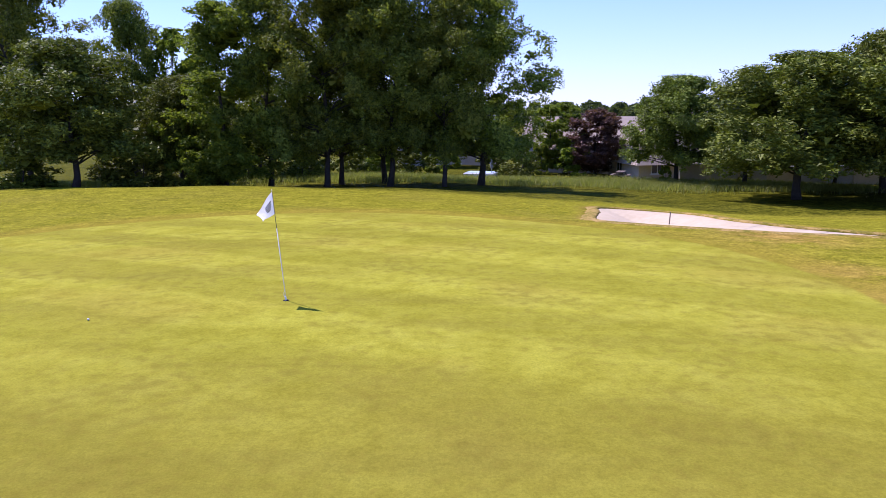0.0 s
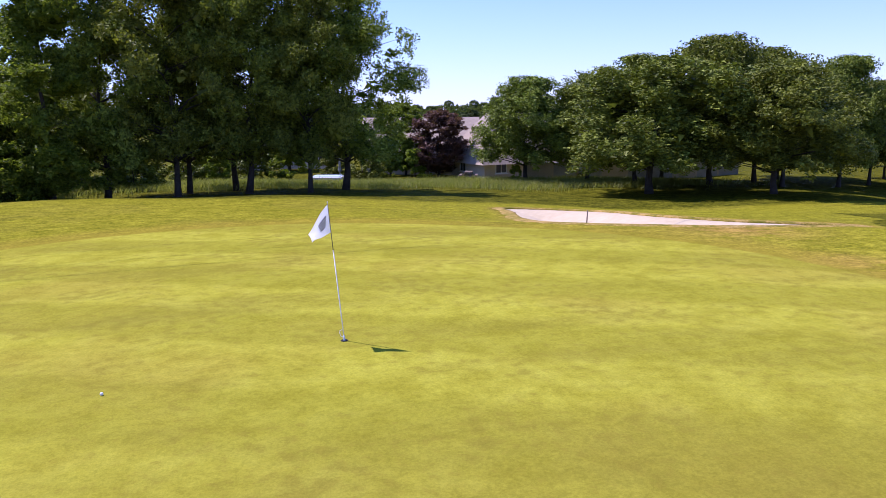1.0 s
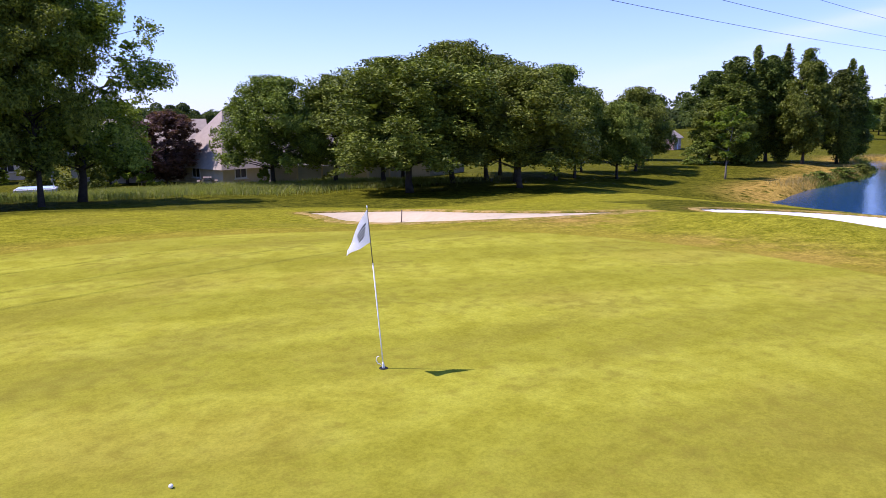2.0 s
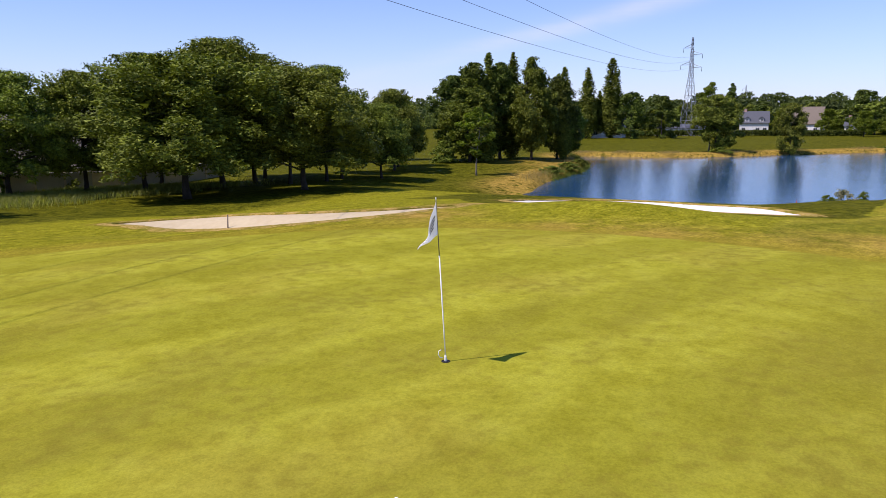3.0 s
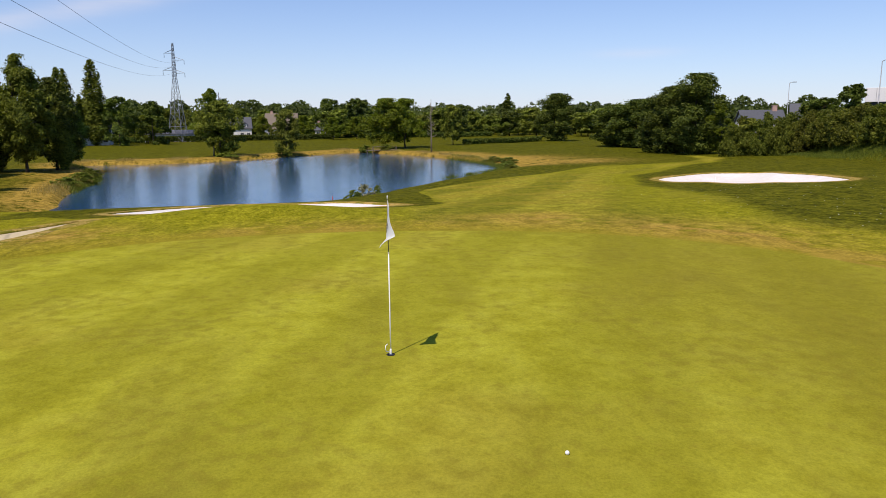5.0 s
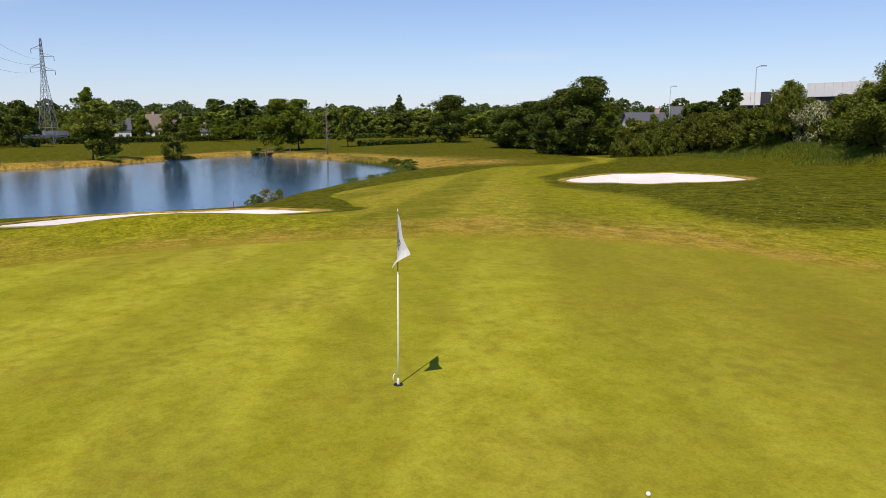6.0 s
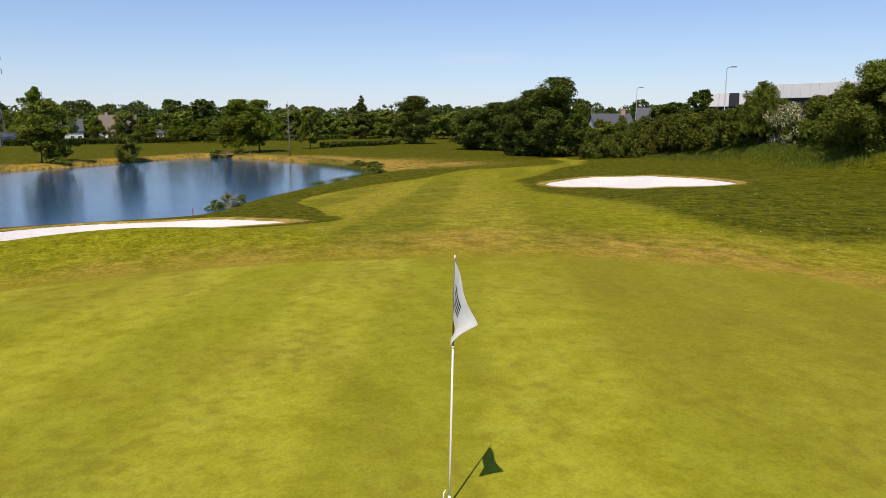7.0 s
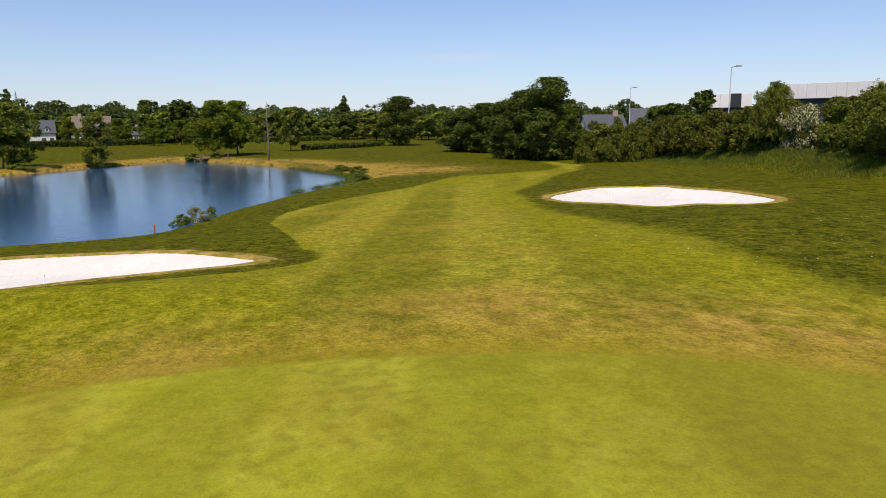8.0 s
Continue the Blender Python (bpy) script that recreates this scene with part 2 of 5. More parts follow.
DARK_LEAF = foliage("dark_leaf", (0.030, 0.050, 0.008), (0.150, 0.180, 0.026), 0.18)
FAR_LEAF = foliage("far_leaf", (0.055, 0.074, 0.024), (0.115, 0.138, 0.036), 0.35, 0.8)
PLUM_LEAF = foliage("plum_leaf", (0.070, 0.034, 0.030), (0.200, 0.105, 0.080), 0.25)
BLOSSOM = foliage("blossom_leaf", (0.055, 0.072, 0.010), (0.78, 0.72, 0.48), 0.25, edges=(0.50, 0.56))
BROOM_LEAF = foliage("broom_leaf", (0.036, 0.050, 0.006), (0.21, 0.215, 0.028), 0.28)
MAPLE_LEAF = foliage("maple_leaf", (0.058, 0.080, 0.010), (0.250, 0.285, 0.036), 0.26)
OLIVE_LEAF = foliage("olive_leaf", (0.045, 0.064, 0.008), (0.205, 0.225, 0.028), 0.30)
TALL_GRASS = foliage("tall_grass", (0.17, 0.20, 0.035), (0.38, 0.37, 0.12), 0.42)
DRY_GRASS = foliage("dry_grass", (0.22, 0.155, 0.05), (0.42, 0.30, 0.12), 0.3)
RENDER_WHITE = plain("white_render", (0.72, 0.69, 0.63), 0.85, 0.08, 1.5)
STONE_CREAM = plain("cream_render", (0.60, 0.50, 0.36), 0.85, 0.10, 1.5)
RENDER_GREY = plain("grey_render", (0.42, 0.40, 0.37), 0.85, 0.12, 1.5)
BRICK_PINK = plain("pink_render", (0.48, 0.30, 0.24), 0.85, 0.12, 2.0)
SLATE = plain("roof_slate", (0.085, 0.088, 0.098), 0.6, 0.2, 3.0)
TILE = plain("roof_tile", (0.36, 0.29, 0.205), 0.75, 0.2, 3.0)
TILE_BROWN = plain("brown_roof_tile", (0.17, 0.135, 0.10), 0.75, 0.2, 3.0)
GLASS = plain("window_glass", (0.03, 0.035, 0.04), 0.08, 0.1, 1.0)
FRAME_WHITE = plain("window_frame", (0.75, 0.74, 0.72), 0.5, 0.05, 4.0)
CLADDING = plain("metal_cladding", (0.76, 0.74, 0.71), 0.5, 0.06, 0.6)
DARK_PAINT = plain("dark_paint", (0.035, 0.035, 0.04), 0.5, 0.2, 3.0)
STEEL = plain("galvanised_steel", (0.30, 0.31, 0.32), 0.5, 0.15, 2.0, metal=0.6)
WHITE_PAINT = plain("white_paint", (0.80, 0.79, 0.76), 0.35, 0.04, 12.0)
ROD = plain("weathered_rod", (0.16, 0.15, 0.12), 0.5, 0.2, 15.0)
HOLE_DARK = plain("cup_dark", (0.02, 0.02, 0.018), 0.9, 0.2, 20.0)
TIMBER = plain("grey_timber", (0.16, 0.125, 0.09), 0.85, 0.3, 6.0, relief=0.01)
RED_PAINT = plain("red_paint", (0.45, 0.05, 0.04), 0.5, 0.1, 8.0)
POOL_BLUE = plain("pool_cover", (0.45, 0.58, 0.68), 0.5, 0.1, 1.0)
CABLE = plain("cable", (0.10, 0.10, 0.11), 0.6, 0.1, 1.0)


def cloth_material():
    m, n, l, b = material("flag_cloth", 0.7, 0.2)
    weave = noise_tex(n, l, 40, 3)
    l.new(ramp(n, l, weave, (0.3, (0.92, 0.92, 0.94)), (0.7, (0.96, 0.96, 0.98))), b.inputs["Base Color"])
    tr = n.new("ShaderNodeBsdfTranslucent")
    tr.inputs["Color"].default_value = (0.9, 0.9, 0.92, 1)
    ms = n.new("ShaderNodeMixShader")
    ms.inputs[0].default_value = 0.42
    l.new(b.outputs[0], ms.inputs[1])
    l.new(tr.outputs[0], ms.inputs[2])
    l.new(ms.outputs[0], n["Material Output"].inputs["Surface"])
    return m


CLOTH = cloth_material()


# ---- helpers for building ----
def part(name, bm, mat, parent=None, label="", smooth=False):
    me = bpy.data.meshes.new(name)
    bm.to_mesh(me)
    bm.free()
    return link_mesh(name, me, mat, parent, label, smooth)


def link_mesh(name, me, mat, parent=None, label="", smooth=False):
    me.materials.append(mat)
    if smooth:
        me.polygons.foreach_set("use_smooth", [True] * len(me.polygons))
    ob = new(name, me)
    if parent:
        ob.parent = parent
    if label:
        ob["label"] = label
    return ob


def empty(name, m=None):
    ob = new(name)
    ob.empty_display_size = 0.2
    if m is not None:
        ob.matrix_basis = m
    return ob


def add_box(bm, lo, hi, m=None, bevel=0.0):
    lo, hi = Vector(lo), Vector(hi)
    r = bmesh.ops.create_cube(bm, size=1.0)["verts"]
    bmesh.ops.transform(bm, matrix=Matrix.LocRotScale((lo + hi) / 2, None, hi - lo), verts=r)
    if bevel:
        es = list({e for v in r for e in v.link_edges})
        r = bmesh.ops.bevel(bm, geom=es, offset=bevel, segments=1, affect="EDGES", profile=0.7)["verts"]
    if m is not None:
        bmesh.ops.transform(bm, matrix=m, verts=list({v for v in r}))
    return bm


def tube(bm, pts, radii, sides=8):
    """A tapered tube along points."""
    rings = []
    for i, (p, r) in enumerate(zip(pts, radii)):
        p = Vector(p)
        d = (Vector(pts[min(i + 1, len(pts) - 1)]) - Vector(pts[max(i - 1, 0)])).normalized()
        a = d.cross(Vector((0.13, 1, 0.07))).normalized()
        c = d.cross(a)
        rings.append([bm.verts.new(p + (a * math.cos(k * math.tau / sides) + c * math.sin(k * math.tau / sides)) * r) for k in range(sides)])
    for a, c in zip(rings, rings[1:]):
        for k in range(sides):
            bm.faces.new((a[k], a[(k + 1) % sides], c[(k + 1) % sides], c[k]))
    bm.faces.new(list(reversed(rings[0])))
    bm.faces.new(rings[-1])
    return bm


def curve_ring(pts, steps=6):
    """A closed smooth outline through corner points."""
    out, n = [], len(pts)
    for i in range(n):
        p0, p1, p2, p3 = (np.array(pts[(i + k) % n], float) for k in (-1, 0, 1, 2))
        for s in range(steps):
            t = s / steps
            out.append(0.5 * (2 * p1 + (p2 - p0) * t + (2 * p0 - 5 * p1 + 4 * p2 - p3) * t * t + (3 * p1 - p0 - 3 * p2 + p3) * t ** 3))
    return np.array(out)


def edge_distance(px, py, ring):
    """Distance from points to a closed outline, minus inside."""
    best = np.full(px.shape, 1e9)
    inside = np.zeros(px.shape, bool)
    for (ax, ay), (bx, by) in zip(ring, np.roll(ring, -1, 0)):
        vx, vy = bx - ax, by - ay
        t = np.clip(((px - ax) * vx + (py - ay) * vy) / (vx * vx + vy * vy + 1e-12), 0, 1)
        best = np.minimum(best, (px - ax - t * vx) ** 2 + (py - ay - t * vy) ** 2)
        if ay != by:
            inside ^= ((ay > py) != (by > py)) & (px < (bx - ax) * (py - ay) / (by - ay) + ax)
    return np.where(inside, -1, 1) * np.sqrt(best)


def ease(t):
    t = np.clip(t, 0, 1)
    return t * t * (3 - 2 * t)


# ---- the lie of the land ----
WATER_Z = -4.2
GREEN = curve_ring([(8.5, 13), (7.3, 19), (3.6, 23.8), (-3, 26.5), (-10, 25), (-15, 19.5), (-16, 12), (-13, 5), (-6, 1.2), (1, 2.4), (6.2, 6.4)])
BUNKER_A = curve_ring([(5.9, 31), (6.5, 33.9), (8.7, 33), (9.9, 30.4), (10.2, 27.5), (11.4, 25.2), (12.8, 24), (15.2, 22.7), (12.8, 22.8), (10.5, 23.1), (8.7, 23.6), (6.8, 24.4), (5.2, 25.8), (5.3, 28.2)])
BUNKER_B = curve_ring([(21.3, 10.7), (24.2, 12.2), (26.6, 14.3), (28.2, 16.8), (28.6, 19.2), (26.8, 22), (23, 23.6), (19.6, 23.2), (18.2, 21.4), (18.4, 18.2), (19.5, 15.8), (20, 13.4), (20.2, 11.5)])
BUNKER_C = curve_ring([(37.6, -9.5), (40.4, -12.6), (42.5, -17), (39.9, -19.5), (35.7, -18.2), (31.5, -18.4), (26.0, -16), (24.2, -13.2), (27.1, -12), (27.3, -9.5), (32.3, -9.4)])
POND = curve_ring([(63.5, 39.7), (54, 36.5), (52.4, 30), (52.5, 23), (53.8, 16), (57.5, 12.3), (64.5, 8.2), (74, 2), (88, -8.6), (96, -10.8), (108, -9.5),
                   (120, -6.5), (131, -3), (143, 4), (149.5, 9), (136, 22), (121, 34), (115, 45), (114, 54), (106, 53), (95, 47), (81, 42.3), (72, 41.2)], 4)
FAIRWAY = curve_ring([(9.6, 10.5), (15.2, 10.9), (16.8, 10), (19.1, 9), (24, 8.5), (36.4, 7.8), (45.6, 5.5), (52.3, -0.2), (60.1, -7.6), (69.9, -15), (83.2, -26.1), (99.3, -40.3), (105.7, -47.8),
                      (94.7, -46.7), (84, -41.1), (74.3, -32.5), (62.5, -20.9), (54.8, -13), (43.6, -7.7), (35.3, -4.4), (25.2, -1.1), (16.6, 2), (9.8, 2.6), (6.5, 3.6)], 4)


# the mown strip that winds on from the fairway
PATH_Q, PATH_X, PATH_Y = range(6), [51, 62.5, 74, 80, 85, 93], [-11.4, -20.9, -32, -37, -39.3, -41]


def land(x, y):
    """Height of the ground before the pond and the bunkers are cut."""
    dx, dy = x + 1.0, y - 13.0
    d = np.hypot(dx, dy) + 1e-6
    az = np.degrees(np.arctan2(dy, dx))
    k = 0.95 + 0.58 * np.exp(-((az - 4) / 26) ** 2) + 0.55 * np.exp(-((az - 65) / 25) ** 2) - 0.78 * np.exp(-((az + 58) / 34) ** 2)
    g = -3.7 * (1 - np.exp(-np.logaddexp(0, (d - 15) / 4.0) * 4.0 * k / 44.0))
    far = ease((d - 14) / 20)
    g = g + 0.6 * np.exp(-((x + 17) / 10) ** 2 - ((y - 36.5) / 6.5) ** 2) + 0.44 * np.exp(-((x - 14.6) / 2.3) ** 2) * np.exp(-((y - 16.6) / 4.3) ** 2)
    g = g + far * (0.10 * np.sin(x * 0.21 + 1.3) * np.sin(y * 0.17) + 0.05 * np.sin(x * 0.6 + y * 0.4))
    g = g - 0.20 * np.exp(-((x - 4) / 2.5) ** 2 - ((y - 29.5) / 3) ** 2)
    g = g - 0.42 * np.exp(-((x - 17) / 7) ** 2 - ((y - 36) / 4.5) ** 2)
    g = g + 0.50 * np.exp(-((x + 28) / 8) ** 2 - ((y - 38) / 6.5) ** 2)
    g = g + 0.20 * np.exp(-((x + 4.0) / 9.0) ** 2 - ((y - 39.0) / 3.6) ** 2)
    g = g + 1.5 * BANK(x, y)
    return g


def BANK(x, y):
    """The long bank under the hedge on the far side of the course."""
    u = -(x - 33) * 0.375 - (y + 30.5) * 0.927       # distance past the foot line
    return ease(u / 4.5) * ease((x - 8) / 14) * ease((120 - x) / 30)


def ground_z(x, y):
    """Height of the finished ground."""
    x, y = np.asarray(x, float), np.asarray(y, float)
    g = land(x, y)
    sp = edge_distance(x, y, POND)
    g = np.where(sp > 0, WATER_Z - 0.12 + (g - WATER_Z + 0.12) * ease(sp / (27.0 - 18.5 * np.maximum(ease((x - 56) / 18) * (1 + 0.25 * ease((x - 100) / 20)), 0.85 * ease((15 - y) / 9))) + 0.06), WATER_Z - 0.12 - 1.2 * ease(-sp / 4))
    steep = np.maximum(ease((x - 100) / 10), ease((y - 36) / 5))
    g = np.where(sp > 0, np.maximum(g, np.minimum(land(x, y), WATER_Z - 0.12 + 0.75 * ease(sp / 1.0) * steep)), g)
    for ring, deep in ((BUNKER_A, 0.75), (BUNKER_B, 0.55), (BUNKER_C, 0.65)):
        sb = edge_distance(x, y, ring) - 0.45
        g = np.where(sb < 0, g - deep * ease(-sb / 1.8) - 0.35 * ease(-sb / 0.4), g)
    return g


def gz(x, y):
    return float(ground_z(np.array([x]), np.array([y]))[0])


def spaced(knots):
    """Grid lines: (from, to, step) runs joined."""
    out = []
    for a, b_, s in knots:
        out += list(np.linspace(a, b_, max(2, int(round((b_ - a) / s)) + 1)))[:-1]
    return np.array(out + [knots[-1][1]])


def build_ground():
    xs = spaced([(-3000, -600, 400), (-600, -120, 60), (-120, -40, 4), (-40, -18, 1), (-18, 50, 0.4), (50, 155, 0.8), (155, 320, 4), (320, 800, 30), (800, 3200, 300)])
    ys = spaced([(-3000, -600, 400), (-600, -160, 40), (-160, -70, 3), (-70, -28, 1), (-28, 40, 0.4), (40, 80, 0.8), (80, 200, 3), (200, 700, 30), (700, 3000, 300)])
    X, Y = np.meshgrid(xs, ys)
    px, py = X.ravel(), Y.ravel()
    Z = ground_z(px, py)
    nx, ny = len(xs), len(ys)
    idx = np.arange(nx * ny).reshape(ny, nx)
    quads = np.stack([idx[:-1, :-1], idx[:-1, 1:], idx[1:, 1:], idx[1:, :-1]], -1).reshape(-1, 4)
    me = bpy.data.meshes.new("ground")
    me.vertices.add(nx * ny)
    me.vertices.foreach_set("co", np.stack([px, py, Z], 1).ravel())
    me.loops.add(quads.size)
    me.loops.foreach_set("vertex_index", quads.ravel())
    me.polygons.add(len(quads))
    me.polygons.foreach_set("loop_start", np.arange(0, quads.size, 4))
    me.update()
    sp = edge_distance(px, py, POND)
    dry = np.exp(-((sp - 2.0) / 3.4) ** 2) * np.maximum(ease((px - 90) / 12), ease((py - 34) / 4)) * 1.5
    sdg = edge_distance(px, py, GREEN)
    front = ease((px + 1) / 3) * ease((6.5 - py) / 2)
    dry = np.maximum(dry, front * np.exp(-((sdg - 0.9) / 0.7) ** 2))
    dry = np.maximum(dry, 0.55 * ease((px - 3) / 3) * ease((12 - py) / 4) * np.exp(-((sdg - 2.5) / 2.0) ** 2))
    dry = np.maximum(dry, 0.50 * ease((px - 1) / 4) * ease((19 - py) / 4) * np.exp(-((sdg - 1.6) / 1.5) ** 2))
    dry = np.maximum(dry, 1.5 * np.exp(-((sp - 5.5) / 4.5) ** 2) * ease((px - 76) / 10) * ease((2 - py) / 8) * ease((140 - px) / 14))
    for cx, cy, r, most in ((105, -16, 9, 1.3), (90, -20, 7, 1.3), (84, 46, 8, 1.0), (10, 22, 2.0, 1.0), (6.6, 4.5, 1.7, 1.25), (10.3, 7.4, 2.0, 0.9), (9.2, 13.6, 1.2, 1.0), (9.3, 16.4, 1.1, 0.9)):
        dry = np.maximum(dry, most * np.exp(-((px - cx) ** 2 + (py - cy) ** 2) / r ** 2))
    streak_y = np.interp(px, [0.6, 1.6, 4.9, 6.4, 8.0], [2.75, 2.72, 2.62, 3.4, 4.7])
    streak = np.exp(-((py - streak_y) / 0.32) ** 2) * ease((px - 0.4) / 1.0) * ease((9.0 - px) / 3.5)
    dry = np.maximum(dry, 2.6 * streak)
    for ring in (BUNKER_A, BUNKER_B, BUNKER_C):
        dry = np.maximum(dry, 0.95 * np.exp(-((edge_distance(px, py, ring) - 0.2) / 0.45) ** 2))
    mid_y = np.interp(px, [12, 34, 52, 65, 90], [6.5, 2.4, -5.6, -16.5, -35])
    soft = np.where(py < mid_y, 3.2, 0.35)
    fair = ease(0.5 - edge_distance(px, py, FAIRWAY) / (2 * soft))
    fair = fair * (1 - 0.80 * ease((px - 46) / 26))
    strip = 1 - ease((np.min([np.hypot(px - np.interp(q, PATH_Q, PATH_X), py - np.interp(q, PATH_Q, PATH_Y)) for q in np.linspace(0, 5, 80)], axis=0) - 1.2) / 0.7)
    fair = np.maximum(fair, 0.75 * strip)
    left_y = np.interp(px, [16.2, 19.1, 24, 36.4, 45.6, 52.3, 60.1, 69.9, 82.7], [10.7, 9, 8.5, 7.8, 5.5, -0.2, -7.6, -15, -26])
    right_y = np.interp(px, [5.6, 7.8, 10.6, 13.2, 17.7, 26.8, 44.5, 65.4, 84.3], [2.6, 2, 1.5, 0.5, -0.8, -2, -8.2, -25.1, -42.8])
    lush = np.maximum(ease((2.6 - edge_distance(px, py, BUNKER_B)) / 0.8), ease((py - left_y) / 0.6) * ease((px - 18.5) / 1.5) * ease((32 - py) / 6))
    lush = np.maximum(lush, 0.88 * ease((right_y + 1.5 - py) / 6.5) * ease((px - 1) / 8))
    lush = np.maximum(lush, 0.85 * ease((py - 33) / 8))
    lush = np.maximum(lush, 0.75 * ease((px - 62) / 20) * ease((12 - py) / 8))
    lush = np.maximum(lush, 0.75 * ease((px - 108) / 10) * ease((py + 40) / 12))
    for key, val in (("sd_green", sdg), ("fair", fair), ("lush", np.clip(lush, 0, 1)), ("south", ease((12.5 - py) / 6.0)), ("dry", dry)):
        me.attributes.new(key, "FLOAT", "POINT").data.foreach_set("value", val.astype(np.float32))
    ob = link_mesh("ground", me, TURF, smooth=True)
    return tagged(ob, "mown golf turf with putting green, fairway and rough", "ground", kind="structure")


ground = build_ground()


def build_water():
    bm = bmesh.new()
    ring = POND
    grown = ring + (ring - ring.mean(0)) * 0.08
    bm.faces.new([bm.verts.new((x, y, WATER_Z)) for x, y in grown])
    bmesh.ops.triangulate(bm, faces=bm.faces[:])
    return tagged(part("water", bm, WATER), "still blue pond reflecting the far trees", "pond", kind="structure")


build_water()


def build_bunker(ring, deep, label, sand):
    """Raked sand in a hollow, with a frayed turf lip."""
    bm = bmesh.new()
    fine = curve_ring(ring, 3)
    c = fine.mean(0)
    rows = []
    for k in range(10):
        f = 1.0 - (k / 9.0) ** 1.0 * 0.999
        q = c + (fine - c) * f
        sd = -edge_distance(q[:, 0], q[:, 1], ring)
        z = land(q[:, 0], q[:, 1]) - 0.06 - deep * ease(sd / 2.2)
        rows.append([bm.verts.new((x, y, zz)) for (x, y), zz in zip(q, z)])
    for a, b_ in zip(rows, rows[1:]):
        for i in range(len(a)):
            j = (i + 1) % len(a)
            bm.faces.new((a[i], a[j], b_[j], b_[i]))
    tagged(part("sand_bunker", bm, sand, smooth=True), label, "bunker", "sand bunkers", "structure")
    # the turf lip
    bm = bmesh.new()
    nxt, prv = np.roll(fine, -1, 0), np.roll(fine, 1, 0)
    tang = nxt - prv
    nor = np.stack([tang[:, 1], -tang[:, 0]], 1) / (np.linalg.norm(tang, axis=1)[:, None] + 1e-9)
    if edge_distance(*(fine[:1] + nor[:1] * 0.3).T, ring)[0] < 0:
        nor = -nor
    rng = np.random.default_rng(3)
    fray = rng.normal(size=len(fine)) * 0.02
    rows = []
    for off, dz in ((0.6, -0.03), (0.45, 0.004), (0.3, 0.012), (0.12, 0.016), (0.0, 0.0), (-0.04, -0.04), (-0.02, -0.13)):
        q = fine + nor * (off + (fray[:, None] if off < 0.3 else 0))
        z = land(q[:, 0], q[:, 1]) + dz
        rows.append([bm.verts.new((x, y, zz)) for (x, y), zz in zip(q, z)])
    for a, b_ in zip(rows, rows[1:]):
        for i in range(len(a)):
            j = (i + 1) % len(a)
            bm.faces.new((a[i], a[j], b_[j], b_[i]))
    bmesh.ops.recalc_face_normals(bm, faces=bm.faces[:])
    return tagged(part("bunker_lip", bm, LIP, smooth=True), "frayed turf lip with dried straw-coloured grass", "bunker edge", "bunker lips", "structure")


build_bunker(BUNKER_A, 0.55, "pale raked sand bunker with a dry turf lip", SAND_TAN)
build_bunker(BUNKER_B, 0.52, "long white sand bunker beside the pond", SAND)
build_bunker(BUNKER_C, 0.42, "white sand bunker beside the fairway", SAND)


# ---- trees ----
def leaf_mesh(name, centres, radii, counts, size, rng, flat=0.75, inner=0.55, droop=0.25, narrow=0.55, core=None):
    """Many small pointed leaves round the given clumps, and, where core gives (centres, radii), oversized inner
    leaves added to block light.
    """
    P, N, S = [], [], []
    for c, r, k in zip(centres, radii, counts):
        d = rng.normal(size=(k, 3))
        d /= np.linalg.norm(d, axis=1)[:, None]
        s = inner + (1.08 - inner) * rng.random(k) ** 0.6
        P.append(np.array(c) + d * s[:, None] * np.array([r, r, r * flat]))
        N.append(d)
        S.append(np.full(k, size))
    if core:
        for c, r in zip(*core):
            d = rng.normal(size=(14, 3)) * 0.22
            P.append(np.array(c) * np.array([0.80, 0.80, 0.97]) + d * r)
            N.append(rng.normal(size=(14, 3)))
            S.append(np.full(14, 0.55 * r))
    P, N, S = np.concatenate(P), np.concatenate(N), np.concatenate(S)
    k = len(P)
    up = N * 0.62 + rng.normal(size=(k, 3)) * 0.62 + np.array([0, 0, 0.35])
    up /= np.linalg.norm(up, axis=1)[:, None]
    a = rng.normal(size=(k, 3))
    a[:, 2] -= droop
    a -= up * (a * up).sum(1)[:, None]
    a /= np.linalg.norm(a, axis=1)[:, None]
    b_ = np.cross(up, a)
    sz = (S * (0.6 + 0.8 * rng.random(k)))[:, None]
    foot = P - a * sz * 0.45
    V = np.stack([foot + b_ * sz * narrow * 0.5, P + a * sz * 0.6, foot - b_ * sz * narrow * 0.5], 1).reshape(-1, 3)
    return faces_mesh(name, V, 3)


def sprays(cs, rs, rng, per=9, reach=0.72, small=0.40):
    """Splits every clump into smaller leafy sprays on its outer side."""
    C, R = [], []
    for c, r in zip(cs, rs):
        for _ in range(per):
            d = rng.normal(size=3)
            d[2] = d[2] * 0.7 + 0.25
            d /= np.linalg.norm(d) + 1e-9
            C.append(tuple(np.array(c) + d * r * reach * (0.55 + 0.6 * rng.random())))
            R.append(r * small * (0.6 + 0.8 * rng.random()))
    return C, R


def faces_mesh(name, V, sides=4):
    """A mesh of loose faces with that many corners each."""
    k = len(V) // sides
    me = bpy.data.meshes.new(name)
    me.vertices.add(len(V))
    me.vertices.foreach_set("co", np.ascontiguousarray(V, dtype=np.float32).ravel())
    me.loops.add(sides * k)
    me.loops.foreach_set("vertex_index", np.arange(sides * k))
    me.polygons.add(k)
    me.polygons.foreach_set("loop_start", np.arange(0, sides * k, sides))
    me.update()
    return me


